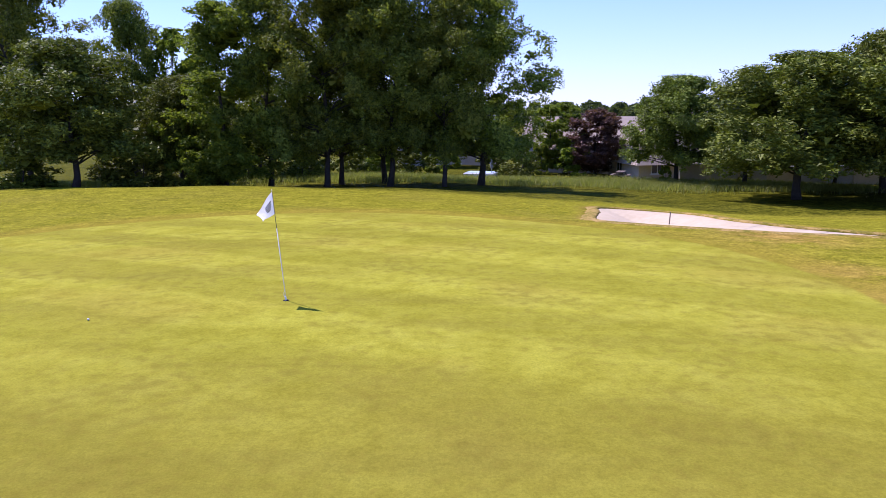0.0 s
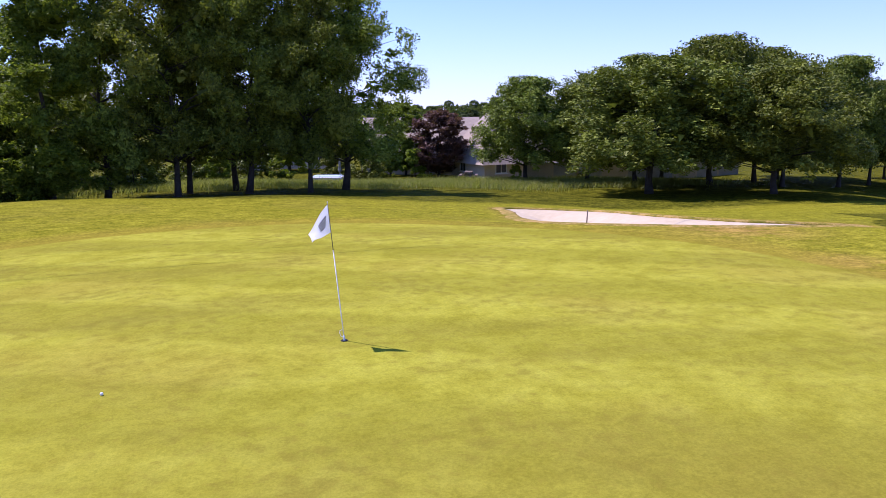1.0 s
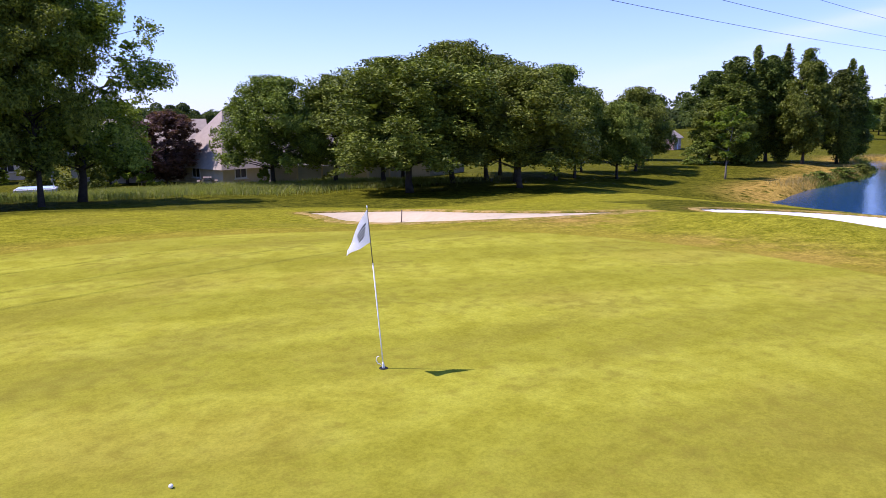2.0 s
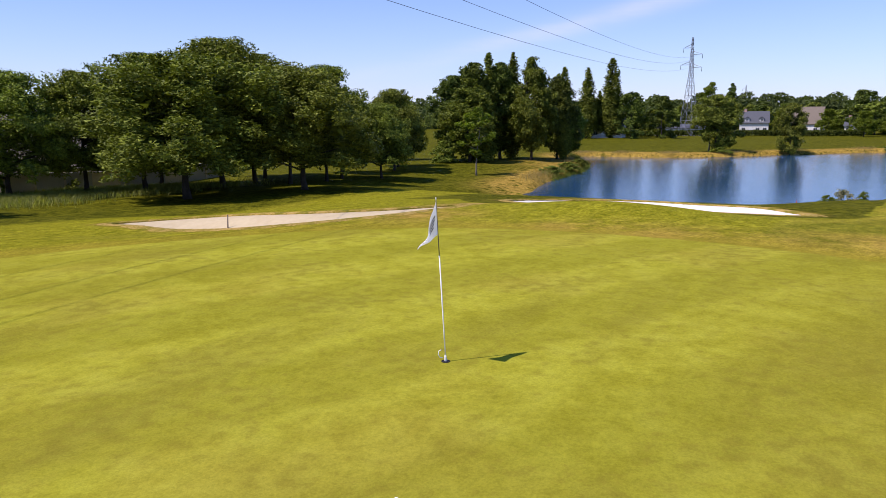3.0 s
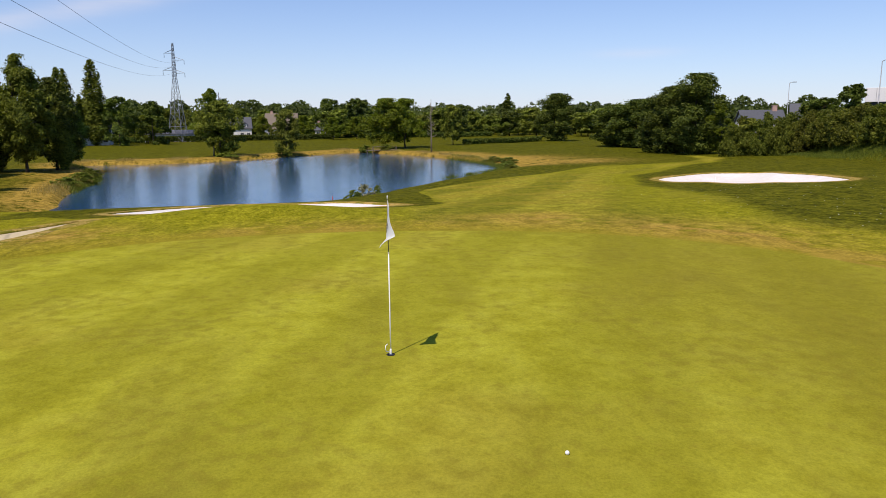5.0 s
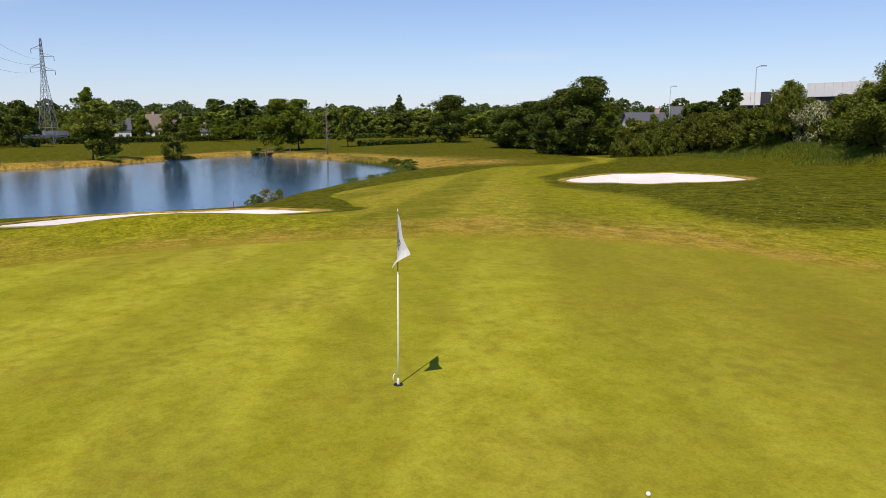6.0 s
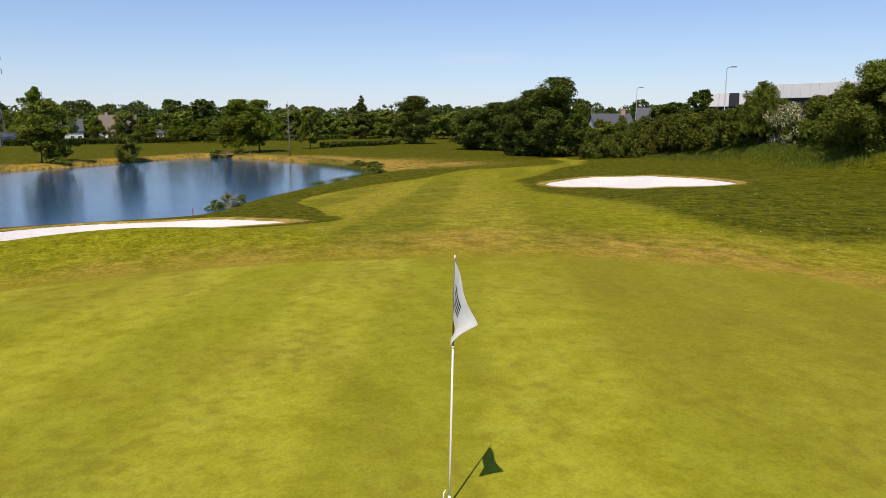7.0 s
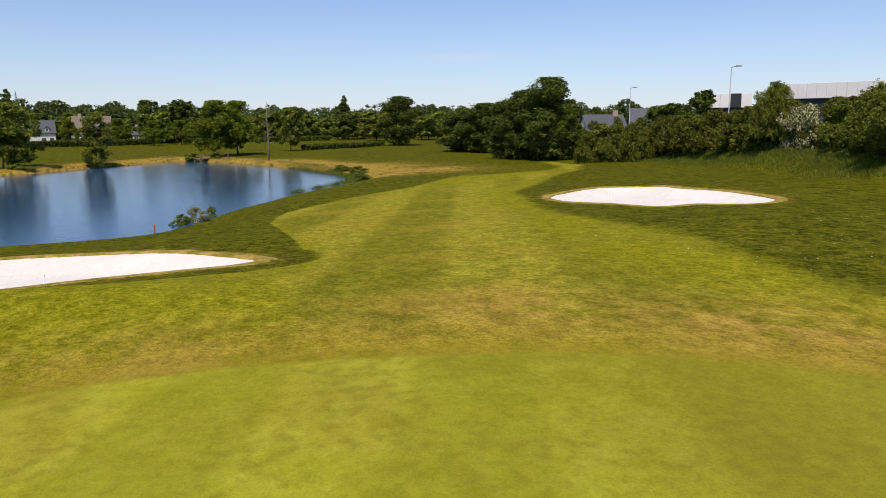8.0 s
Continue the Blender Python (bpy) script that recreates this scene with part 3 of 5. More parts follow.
def crown_clumps(shape, H, R, low, count, rng):
    """Centres and radii of leaf clumps that fill a crown of the given habit, from height low to H."""
    cs, rs = [], []
    tries = 0
    while len(cs) < count and tries < count * 60:
        tries += 1
        t = rng.random()
        if shape == "round":
            w = math.sqrt(max(0.0, 1 - (2 * t - 0.92) ** 2 * 0.86)) * (0.92 + 0.08 * math.sin(9 * t))
        elif shape == "dome":
            w = math.sqrt(max(0.0, 1 - t ** 2.2)) * (0.80 + 0.20 * min(1, t * 5))
        elif shape == "egg":
            w = (1.0 - 1.36 * max(0.0, t - 0.5)) * min(1.0, 0.82 + 2.5 * t)
        elif shape == "cone":
            w = (1 - t) ** 0.72 * min(1.0, 0.55 + t * 4) + 0.05
        elif shape == "oval":
            w = (t / 0.35) ** 0.5 if t < 0.35 else (1 - ((t - 0.35) / 0.66) ** 1.5) ** 0.8
        elif shape == "column":
            w = min(1, t * 4 + 0.4) * (1 - t ** 2.0) ** 0.75 + 0.03
        else:
            w = math.sqrt(max(0.0, 1 - t * t))
        ang = rng.random() * math.tau
        lobe = (0.96 if shape == "egg" else 0.86) + (0.06 if shape == "egg" else 0.14) * math.sin(3 * ang + 5 * t) + 0.06 * math.sin(7 * ang)
        rad = math.sqrt(rng.random() * 0.86 + 0.14) * w * R * lobe
        cr = R * ((0.12 + 0.12 * rng.random()) if shape in ("dome", "egg", "oval") else (0.15 + 0.13 * rng.random())) * (0.75 if shape == "cone" else 1.5 * (1.05 - 0.75 * t) if shape == "column" else 1.0)
        rad = max(0.0, rad - cr * 0.55)
        z = low + (H - low) * t
        z = min(max(z, low + cr * 0.4), H - cr * 0.45)
        p = (math.cos(ang) * rad, math.sin(ang) * rad, z)
        if all((p[0] - q[0]) ** 2 + (p[1] - q[1]) ** 2 + (p[2] - q[2]) ** 2 > (0.42 * cr) ** 2 for q in cs):
            cs.append(p)
            rs.append(cr)
    return cs, rs


def branches(bm, H, R, low, clumps, rng, girth, fork=0.42, sides=8, every=3):
    """A tapered trunk with limbs that reach into the crown."""
    bend = rng.normal(size=2) * 0.045 * H
    top = H * 0.82
    sway = 0.012 * H * (0.6 + 0.8 * rng.random())
    path = [(bend[0] * (s ** 2) + sway * math.sin(7 * s), bend[1] * (s ** 2) + sway * math.sin(9 * s), -0.25 + (top + 0.25) * s) for s in np.linspace(0, 1, 8)]
    rad = [girth * (1.35 if i == 0 else 1.0) * (1 - 0.86 * s) for i, s in enumerate(np.linspace(0, 1, 8))]
    tube(bm, path, rad, sides)
    for i, c in enumerate(clumps):
        if i % every:
            continue
        h0 = max(low * 0.75, min(c[2] - 0.25 * math.hypot(c[0], c[1]) - 0.3, top * 0.92))
        s = (h0 + 0.25) / (top + 0.25)
        start = (bend[0] * s * s + sway * math.sin(7 * s), bend[1] * s * s + sway * math.sin(9 * s), h0)
        midp = (start[0] * 0.5 + c[0] * 0.5 + rng.normal() * 0.15, start[1] * 0.5 + c[1] * 0.5 + rng.normal() * 0.15, h0 * 0.4 + c[2] * 0.6)
        r0 = girth * 0.42 * (1 - 0.7 * s)
        tube(bm, [start, midp, c], [r0, r0 * 0.6, r0 * 0.18], 5)
    return bm


PROTO = {}


def tree_kind(key, name, shape, H, R, low, leaf, bark, clumps, leaves, size, girth, seed, label, category="tree", flat=0.7, every=3, inner=0.5, narrow=0.55, per=9, small=0.40):
    """Builds one tree with trunk and crown, kept as the pattern that the others are copied from."""
    def build():
        rng = np.random.default_rng(seed)
        cs, rs = crown_clumps(shape, H, R, low, clumps, rng)
        root = empty(name)
        bm = bmesh.new()
        branches(bm, H, R, low, cs, rng, girth, every=every)
        part("trunk", bm, bark, root, smooth=True)
        # loose sprays that break the outline
        for k in rng.integers(0, len(cs), clumps // 2):
            c, r = np.array(cs[k]), rs[k]
            out = np.array([c[0], c[1], (c[2] - (H + low) / 2) * R / (H - low) * 2])
            out = out / (np.linalg.norm(out) + 1e-6) + rng.normal(size=3) * 0.35
            cs.append(tuple(c + out * r * (0.40 + 0.35 * rng.random())))
            rs.append(r * (0.25 + 0.25 * rng.random()))
        # hidden broad leaves, added to keep sun out and darken the crown inside
        core = (cs[::2], rs[::2]) if shape == "egg" else (list(cs), list(rs))
        if per:
            cs, rs = sprays(cs, rs, rng, per, 0.72, small)
        w = np.array(rs) ** 2
        counts = np.maximum(3, (leaves * w / w.sum()).astype(int))
        me = leaf_mesh("crown", cs, rs, counts, size, rng, flat, 0.15 if per else inner, narrow=narrow, core=core)
        co = np.empty(len(me.vertices) * 3, np.float32)
        me.vertices.foreach_get("co", co)
        co = co.reshape(-1, 3)
        reach = np.quantile(np.hypot(co[:, 0], co[:, 1]), 0.97)
        top = np.quantile(co[:, 2], 0.9993 if shape == "column" else 0.994)
        co[:, :2] *= R / reach
        rad = np.hypot(co[:, 0], co[:, 1])
        far_out = np.where(rad > R, (R + (rad - R) * 0.25) / np.maximum(rad, 1e-6), 1.0)
        co[:, :2] *= far_out[:, None]
        foot = np.quantile(co[:, 2], 0.012)
        co[:, 2] = low + (co[:, 2] - foot) * (H - low) / (top - foot)
        high = co[:, 2] > H
        co[high, 2] = H + (co[high, 2] - H) * 0.3
        me.vertices.foreach_set("co", co.ravel())
        me.update()
        link_mesh("crown", me, leaf, root)
        return tagged(root, label, category)
    PROTO[key] = [build, None, H, R]


def plant(key, x, y, height=None, radius=None, turn=None, sink=0.05, label="", group="", z=None):
    build, ob, H, R = PROTO[key]
    sz = (height or H) / H
    sr = (radius / R) if radius else sz
    if turn is None:
        turn = (x * 37.0 + y * 61.0) % 360
    m = Matrix.Translation((x, y, (gz(x, y) if z is None else z) - sink)) @ pose(0, 0, 0, 0, 0, turn) @ Matrix.Diagonal((sr, sr, sz, 1))
    if ob is None:
        ob = build()
        ob.matrix_basis = m
        PROTO[key][1] = ob
    else:
        ob = copy_thing(ob, Matrix.Identity(4))
        ob.matrix_basis = m
    if label or group:
        tagged(ob, label, "", group)
    return ob


OAK = "tall broadleaf tree with a dense dark green crown"
LIME = "broad low-branched tree with a full green crown"
for i in range(3):
    tree_kind(f"oak{i}", "oak_tree", "egg", 13.5, 5.0, 2.5, OAK_LEAF, BARK, 130, 46000, 0.17, 0.20, 11 + i, OAK, every=3, per=9, small=0.40, flat=1.0)
    tree_kind(f"lime{i}", "lime_tree", "dome", 10.2, 5.2, 2.3, LIME_LEAF, BARK, 120, 46000, 0.185, 0.21, 31 + i, LIME, per=10, small=0.40, flat=1.0)
for i in range(2):
    tree_kind(f"alder{i}", "alder_tree", "oval", 14.0, 4.2, 1.8, (DARK_LEAF, MAPLE_LEAF)[i], BARK, 110, 24000, 0.30, 0.22, 51 + i, "tall tapering tree with full green branches", flat=1.0, per=8, small=0.55)
    tree_kind(f"bush{i}", "shrub", "bush", 3.0, 2.4, 0.0, LIME_LEAF, BARK, 26, 4600, 0.21, 0.07, 61 + i, "rounded green shrub at the edge of the course", "shrub", flat=0.8)
    tree_kind(f"poplar{i}", "poplar_tree", "column", 22.0, 2.4, 1.0, LIME_LEAF, BARK, 240, 14000, 0.38, 0.28, 71 + i, "slender columnar poplar with upright branches", flat=2.4, per=0, inner=0.3)
    tree_kind(f"far{i}", "park_tree", "round", 9.0, 4.2, 1.4, LIME_LEAF, BARK, 34, 4200, 0.58, 0.16, 81 + i, "round-headed park tree on the far side of the pond", per=5, small=0.62, flat=0.85)
    tree_kind(f"fardark{i}", "park_tree", "dome", 12.0, 5.2, 0.4, DARK_LEAF, BARK, 36, 4600, 0.62, 0.2, 91 + i, "large dark green tree in the distant tree line", per=5, small=0.62, flat=0.85)
    tree_kind(f"hedge{i}", "hedge_shrub", "bush", 4.5, 4.2, 0.0, BROOM_LEAF, BARK, 40, 10000, 0.235, 0.08, 101 + i, "spreading olive green hedge shrub on a bank", "shrub", flat=0.8)
tree_kind("farfresh", "willow_tree", "dome", 10.0, 4.6, 1.6, FRESH_LEAF, BARK, 44, 8000, 0.40, 0.16, 119, "light green willow-like tree at the water", per=5, small=0.62, flat=0.85)
tree_kind("shore", "shore_tree", "round", 10.0, 4.4, 0.9, LIME_LEAF, BARK, 60, 16000, 0.29, 0.16, 118, "broad low-crowned tree standing at the water", per=6, small=0.55)
tree_kind("darkdome", "broad_tree", "round", 12.0, 5.0, 0.5, DARK_LEAF, BARK, 80, 24000, 0.29, 0.2, 117, "large dark green round-crowned tree where the fairway ends", per=8, small=0.5, flat=0.9)
tree_kind("freshoak", "field_maple", "round", 12.0, 4.4, 0.8, FRESH_LEAF, BARK, 64, 40000, 0.18, 0.2, 120, "sunlit yellow-green maple beside the tall trees")
tree_kind("fresh", "young_tree", "round", 9.0, 3.2, 1.0, FRESH_LEAF, BARK, 40, 12000, 0.24, 0.15, 121, "light yellow-green young tree")
tree_kind("freshbush", "shrub", "bush", 2.4, 1.6, 0.0, FRESH_LEAF, BARK, 18, 4000, 0.17, 0.05, 122, "bright yellow-green garden shrub", "shrub", flat=0.9)
tree_kind("plum", "plum_tree", "round", 6.2, 2.7, 0.7, PLUM_LEAF, BARK, 90, 16000, 0.18, 0.13, 123, "purple-leaved plum tree in a garden")
tree_kind("sapling", "sapling", "oval", 6.6, 2.1, 2.0, FRESH_LEAF, BARK_PALE, 22, 2600, 0.20, 0.10, 124, "thin young tree with a sparse light crown", every=1)
tree_kind("blossom", "hawthorn_shrub", "bush", 4.0, 3.6, 0.0, BLOSSOM, BARK, 30, 9000, 0.17, 0.08, 125, "hawthorn shrub covered in white blossom", "shrub", flat=0.85)
tree_kind("cypress", "cypress_tree", "column", 12.0, 1.5, 0.4, DARK_LEAF, BARK, 140, 6000, 0.42, 0.18, 126, "narrow dark evergreen in the tree line", flat=2.0, per=0, inner=0.3)

# the group of tall trees behind the green
GROUP_A = "tall trees behind the green"
for i, (x, y, hh, rr) in enumerate([(-13.4, 48.2, 13.0, 4.6), (-9.4, 47.6, 14.5, 4.8), (-9.1, 51.0, 13.5, 4.4), (-6.3, 54.0, 14.6, 5.0), (-5.4, 49.2, 14.4, 5.0), (-1.6, 48.6, 12.6, 4.0), (0.85, 51.2, 13.4, 5.6)]):
    plant(f"oak{i % 3}", x, y, hh, rr, group=GROUP_A)
plant("freshoak", -15.8, 46.2, 11.8, 4.3)
# the wood beyond the left shoulder of the green
for key, x, y, hh, rr in [("lime0", -24.2, 43.2, 8.9, 5.4), ("lime2", -19.5, 49.2, 7.6, 3.6), ("oak1", -31.4, 50.5, 16, 5.0), ("oak2", -26.2, 55.5, 13.9, 3.8), ("fresh", -22.2, 54.5, 11.5, 2.8),
                          ("oak0", -36, 56, 14, 5.4), ("oak0", -17.5, 60, 10, 4.4)]:
    plant(key, x, y, hh, rr, group="wood beside the green")
# the low round trees behind the first bunker
for key, x, y, hh, rr in [("lime0", 17.2, 61.0, 8.9, 4.9), ("lime1", 21.3, 47.4, 9.2, 6.8), ("lime2", 22.6, 60.5, 9.2, 4.6), ("lime2", 30.2, 53.8, 11.6, 5.8), ("lime0", 25.4, 57.0, 10.4, 5.0), ("lime1", 36.0, 56.2, 11.2, 5.4),
                          ("lime0", 40.5, 51.8, 10.3, 4.0), ("lime2", 46.0, 54.5, 8.8, 3.9), ("lime0", 59, 57.3, 9.3, 3.9), ("lime1", 52, 59, 8.2, 3.2), ("lime2", 78, 70, 8.6, 3.6), ("lime1", 41.5, 60.5, 9.6, 4.6), ("lime2", 30.5, 62, 9.4, 4.6), ("lime1", 33.8, 50.0, 9.4, 4.2), ("lime0", 27.6, 42.8, 8.2, 5.4), ("lime0", 50, 52.5, 7.6, 3.4), ("lime2", 64.5, 60.5, 8.6, 3.8), ("oak0", 68, 74, 10, 4.2)]:
    plant(key, x, y, hh, rr, group="round trees behind the bunker")
plant("plum", 12.3, 73.0, 6.6, 3.1)
# the clump beside the pond
for key, x, y, hh, rr in [("alder1", 77.5, 57.5, 11.2, 4.2), ("alder0", 84, 60.5, 14.0, 4.2), ("poplar0", 86.8, 59.4, 15.6, 2.2), ("alder0", 89, 58.5, 14.2, 4.4), ("poplar1", 90.5, 57.2, 15.8, 2.0), ("alder1", 87.4, 52.6, 14.6, 3.7),
                          ("alder0", 94.5, 51.5, 12.4, 3.6), ("poplar0", 94.2, 50.4, 13.8, 1.6), ("alder1", 97, 51.2, 9.6, 3.6), ("bush0", 80, 57.5, 3.4, 3.0), ("bush1", 75, 60, 3.0, 2.6), ("alder0", 80.5, 62, 12.0, 4.0)]:
    plant(key, x, y, hh, rr, group="trees beside the pond")
plant("sapling", 61.7, 47.8, 7.6, 2.4)
for x, y, hh, rr in [(197.6, 84.5, 20.5, 3.2), (202.6, 78.8, 23.2, 3.9), (203, 82.6, 14, 2.6), (196, 93, 19, 3.0)]:
    plant("poplar%d" % (int(x) % 2), x, y, hh, rr, group="poplars beyond the pond")
# trees along the far shore
for key, x, y, hh, rr in [("shore", 128.5, 34.6, 10.2, 4.6), ("shore", 134, 23, 9.4, 2.9), ("sapling", 131, 36.4, 12.6, 3.0), ("farfresh", 155.5, 2.0, 11.4, 5.8), ("farfresh", 160.5, -3.0, 11.4, 5.6), ("fardark0", 270, 15, 14.5, 6.4), ("fardark1", 272, 5, 14.5, 7.0), ("fardark0", 276, -4, 12.5, 6.0), ("farfresh", 236, 14, 7.5, 4.0), ("farfresh", 240, 6, 7.5, 4.2), ("farfresh", 250, 24, 8.2, 4.2), ("farfresh", 252, 38.5, 8.0, 3.4), ("far1", 256, 60, 8.2, 4.4), ("farfresh", 214, 68, 8.5, 4.0), ("farfresh", 240, 58, 8.5, 4.2), ("far0", 175.2, -16.9, 10.4, 3.2), ("fardark1", 197, 71, 13, 5), ("fardark0", 203, 64, 12, 5)]:
    plant(key, x, y, hh, rr, group="trees along the far shore")
# the big trees where the fairway ends
for key, x, y, hh, rr in [("darkdome", 100, -44.6, 13.0, 5.2), ("darkdome", 106, -43.5, 11.2, 4.8), ("darkdome", 113, -44, 9.8, 4.6), ("darkdome", 140, -52, 10.4, 6.8), ("darkdome", 150, -51, 9.6, 5.8), ("darkdome", 197, -51, 13.8, 6.2), ("far1", 165, -58, 10, 4)]:
    plant(key, x, y, hh, rr, group="trees where the fairway ends")
plant("fresh", 97, -47.5, 8.0, 2.6)
# park trees in the distance
rng = np.random.default_rng(5)
for i in range(84):
    a = radians(-26 + 56 * (i + rng.random() * 0.8) / 84)
    d = 262 + 60 * rng.random()
    x, y = -12 + d * math.cos(a), 13 + d * math.sin(a)
    if abs(math.degrees(a) - 6.0) < 5.5 or abs(math.degrees(a) - 14) < 3.0:
        x, y = x * 1.15, y * 1.15
    key = ("far0", "fardark0", "far1", "far0")[int(rng.integers(4))]
    plant(key, x, y, 7.5 + 4.0 * rng.random(), 4.5 + 2.2 * rng.random(), group="distant park trees")
for x, y, hh in [(345, -72, 19), (300, 62, 19)]:
    plant("cypress", x, y, hh, hh / 6.0, group="distant park trees")


def far_woods():
    """The wooded skyline all round."""
    rng = np.random.default_rng(9)
    cs, rs = [], []
    for ring_r, step, tall in ((370, 6.0, 9.5), (480, 7.0, 13.5), (700, 13.0, 16.0)):
        k = int(math.tau * ring_r / step)
        for i in range(k):
            a = math.tau * (i + rng.random()) / k
            d = ring_r * (0.94 + 0.12 * rng.random())
            r = tall * (0.50 + 0.25 * rng.random()) * (0.72 if 0.9 < a < 2.4 else 1.0)
            x, y = math.cos(a) * d, 13 + math.sin(a) * d
            cs.append((x, y, -3.7 + r * 0.75))
            rs.append(r)
            if rng.random() < 0.5:
                cs.append((x + rng.normal() * 2, y + rng.normal() * 2, -3.7 + r * (1.2 + 0.5 * rng.random())))
                rs.append(r * 0.55)
    seen = [330 if -0.75 < math.atan2(c[1] - 13, c[0]) < 2.3 else 40 for c in cs]
    me = leaf_mesh("far_woods", cs, rs, seen, 1.9, rng, flat=0.95, inner=0.75, narrow=0.8)
    return tagged(link_mesh("far_woods", me, FAR_LEAF), "wooded skyline of distant trees and hedgerows", "woodland", kind="stuff")


far_woods()


def clipped_hedge(x0, y0, x1, y1, hh, w, label, leaf=None, n=2600, size=0.42):
    """A long clipped hedge: a leafy slab on stems."""
    rng = np.random.default_rng(int(abs(x0 * 7 + y0)))
    L = math.hypot(x1 - x0, y1 - y0)
    ang = math.atan2(y1 - y0, x1 - x0)
    u, v, z = rng.random(n) * L, rng.random(n) * w - w / 2, rng.random(n) ** 0.6 * hh
    cx, cy = x0 + u * math.cos(ang) - v * math.sin(ang), y0 + u * math.sin(ang) + v * math.cos(ang)
    gzs = ground_z(cx, cy)
    me = leaf_mesh("leaves", list(zip(cx, cy, gzs + z)), [0.16] * n, [1] * n, size, rng)
    root = empty("clipped_hedge")
    link_mesh("leaves", me, leaf or DARK_LEAF, root)
    bm = bmesh.new()
    for k in range(max(2, int(L / 2.5))):
        q = (k + 0.5) / max(2, int(L / 2.5)) * L
        px, py = x0 + q * math.cos(ang), y0 + q * math.sin(ang)
        zz = gz(px, py)
        tube(bm, [(px, py, zz - 0.1), (px + 0.05, py, zz + hh * 0.8)], [0.06, 0.03], 5)
    tagged(part("stems", bm, BARK, root), kind="stuff")
    return tagged(root, label, "hedge")


for x, y, hh, rr in [(99, -53, 4.2, 2.6), (104, -54, 4.6, 3.0), (110, -56, 5.0, 3.2), (117, -57, 5.2, 3.4), (92.5, -52.5, 6.4, 2.6), (89.5, -54.5, 6.0, 2.6), (86, -56, 5.8, 3.0), (95.5, -50.5, 6.0, 2.2), (85.6, -43.2, 4.4, 2.6), (83.7, -45.9, 5.2, 2.6), (81.9, -48.2, 5.4, 2.6), (80.1, -50.4, 5.2, 2.8)]:
    plant("hedge0", x, y, hh, rr, group="hedge on the bank")
clipped_hedge(212, 88, 250, 14, 1.7, 2.0, "long clipped dark hedge before the houses", n=15000, size=0.6)
clipped_hedge(252, 5, 262, -46, 1.6, 2.0, "long clipped dark hedge across the park", n=10000, size=0.6)
clipped_hedge(176, -20, 196, -46, 1.3, 1.8, "low clipped hedge beyond the fairway", n=7000, size=0.5)

# the hedge on its bank
rng = np.random.default_rng(6)
FOOT = [(33.5, -31.5), (41, -36), (53.5, -41.2), (65, -44), (82, -48.5), (97, -52)]
for i in range(26):
    s = i / 25.0 * 4.999
    k = int(s)
    x = FOOT[k][0] + (FOOT[k + 1][0] - FOOT[k][0]) * (s - k) + rng.normal() * 0.5
    y = FOOT[k][1] + (FOOT[k + 1][1] - FOOT[k][1]) * (s - k) + rng.normal() * 0.4
    if 8 <= i <= 10:
        plant("blossom", x - 1.0, y - 3.2, 4.0 + 0.6 * rng.random(), 2.2, group="hedge on the bank")
    else:
        plant("hedge%d" % (i % 2), x - 1.4, y - 4.2, 4.1 + 1.1 * rng.random(), 2.9 + 1.1 * rng.random(), group="hedge on the bank")
for x, y, hh, rr, key in [(52.4, -42.6, 6.7, 2.1, "lime1"), (31.6, -34.0, 6.6, 3.4, "lime2"), (71.8, -50.7, 7.4, 2.8, "fardark0"), (93, -62.5, 6.0, 2.2, "plum"), (90.5, -58, 6.4, 3.0, "fardark1"), (84, -56, 6.4, 3.6, "fardark1"), (92, -50, 5.6, 2.6, "far0")]:
    plant(key, x, y, hh, rr, group="trees along the bank")
# garden shrubs behind the tall trees
for key, x, y, hh, rr in [("bush0", -11, 66, 3.0, 2.6), ("freshbush", -8, 64, 2.2, 1.6), ("bush1", -5.5, 68, 3.2, 2.8), ("freshbush", -2.5, 66, 2.6, 2.0), ("bush0", 4.2, 69, 3.0, 2.4), ("bush1", -15, 67, 3.4, 3.0),
                          ("freshbush", 7.0, 72.5, 3.0, 1.5), ("bush0", -20, 64, 3.2, 3.0), ("hedge0", -9, 71, 3.0, 3.0), ("bush1", 2.0, 73, 2.6, 2.2), ("fresh", 7.8, 74.8, 7.0, 2.4), ("hedge1", -24, 60, 3, 3), ("hedge0", -29, 58, 3, 3), ("bush0", -13.5, 57.5, 2.2, 2.2), ("freshbush", 16.2, 60.6, 1.6, 0.7), ("bush1", 24, 66, 2.4, 2.0), ("bush0", -21, 45.5, 2.4, 2.4), ("bush1", -28, 44, 2.6, 2.6), ("bush0", -17.5, 47, 2.2, 1.8), ("fresh", 2.6, 80, 8.0, 2.6), ("far1", -2, 84, 8.0, 4.0), ("far0", -12, 88, 9, 4.5), ("far0", 34, 104, 8.5, 5), ("fresh", 9.6, 76.5, 7.4, 2.6), ("freshbush", 9.6, 71.5, 2.8, 1.8)]:
    plant(key, x, y, hh, rr, group="garden shrubs")
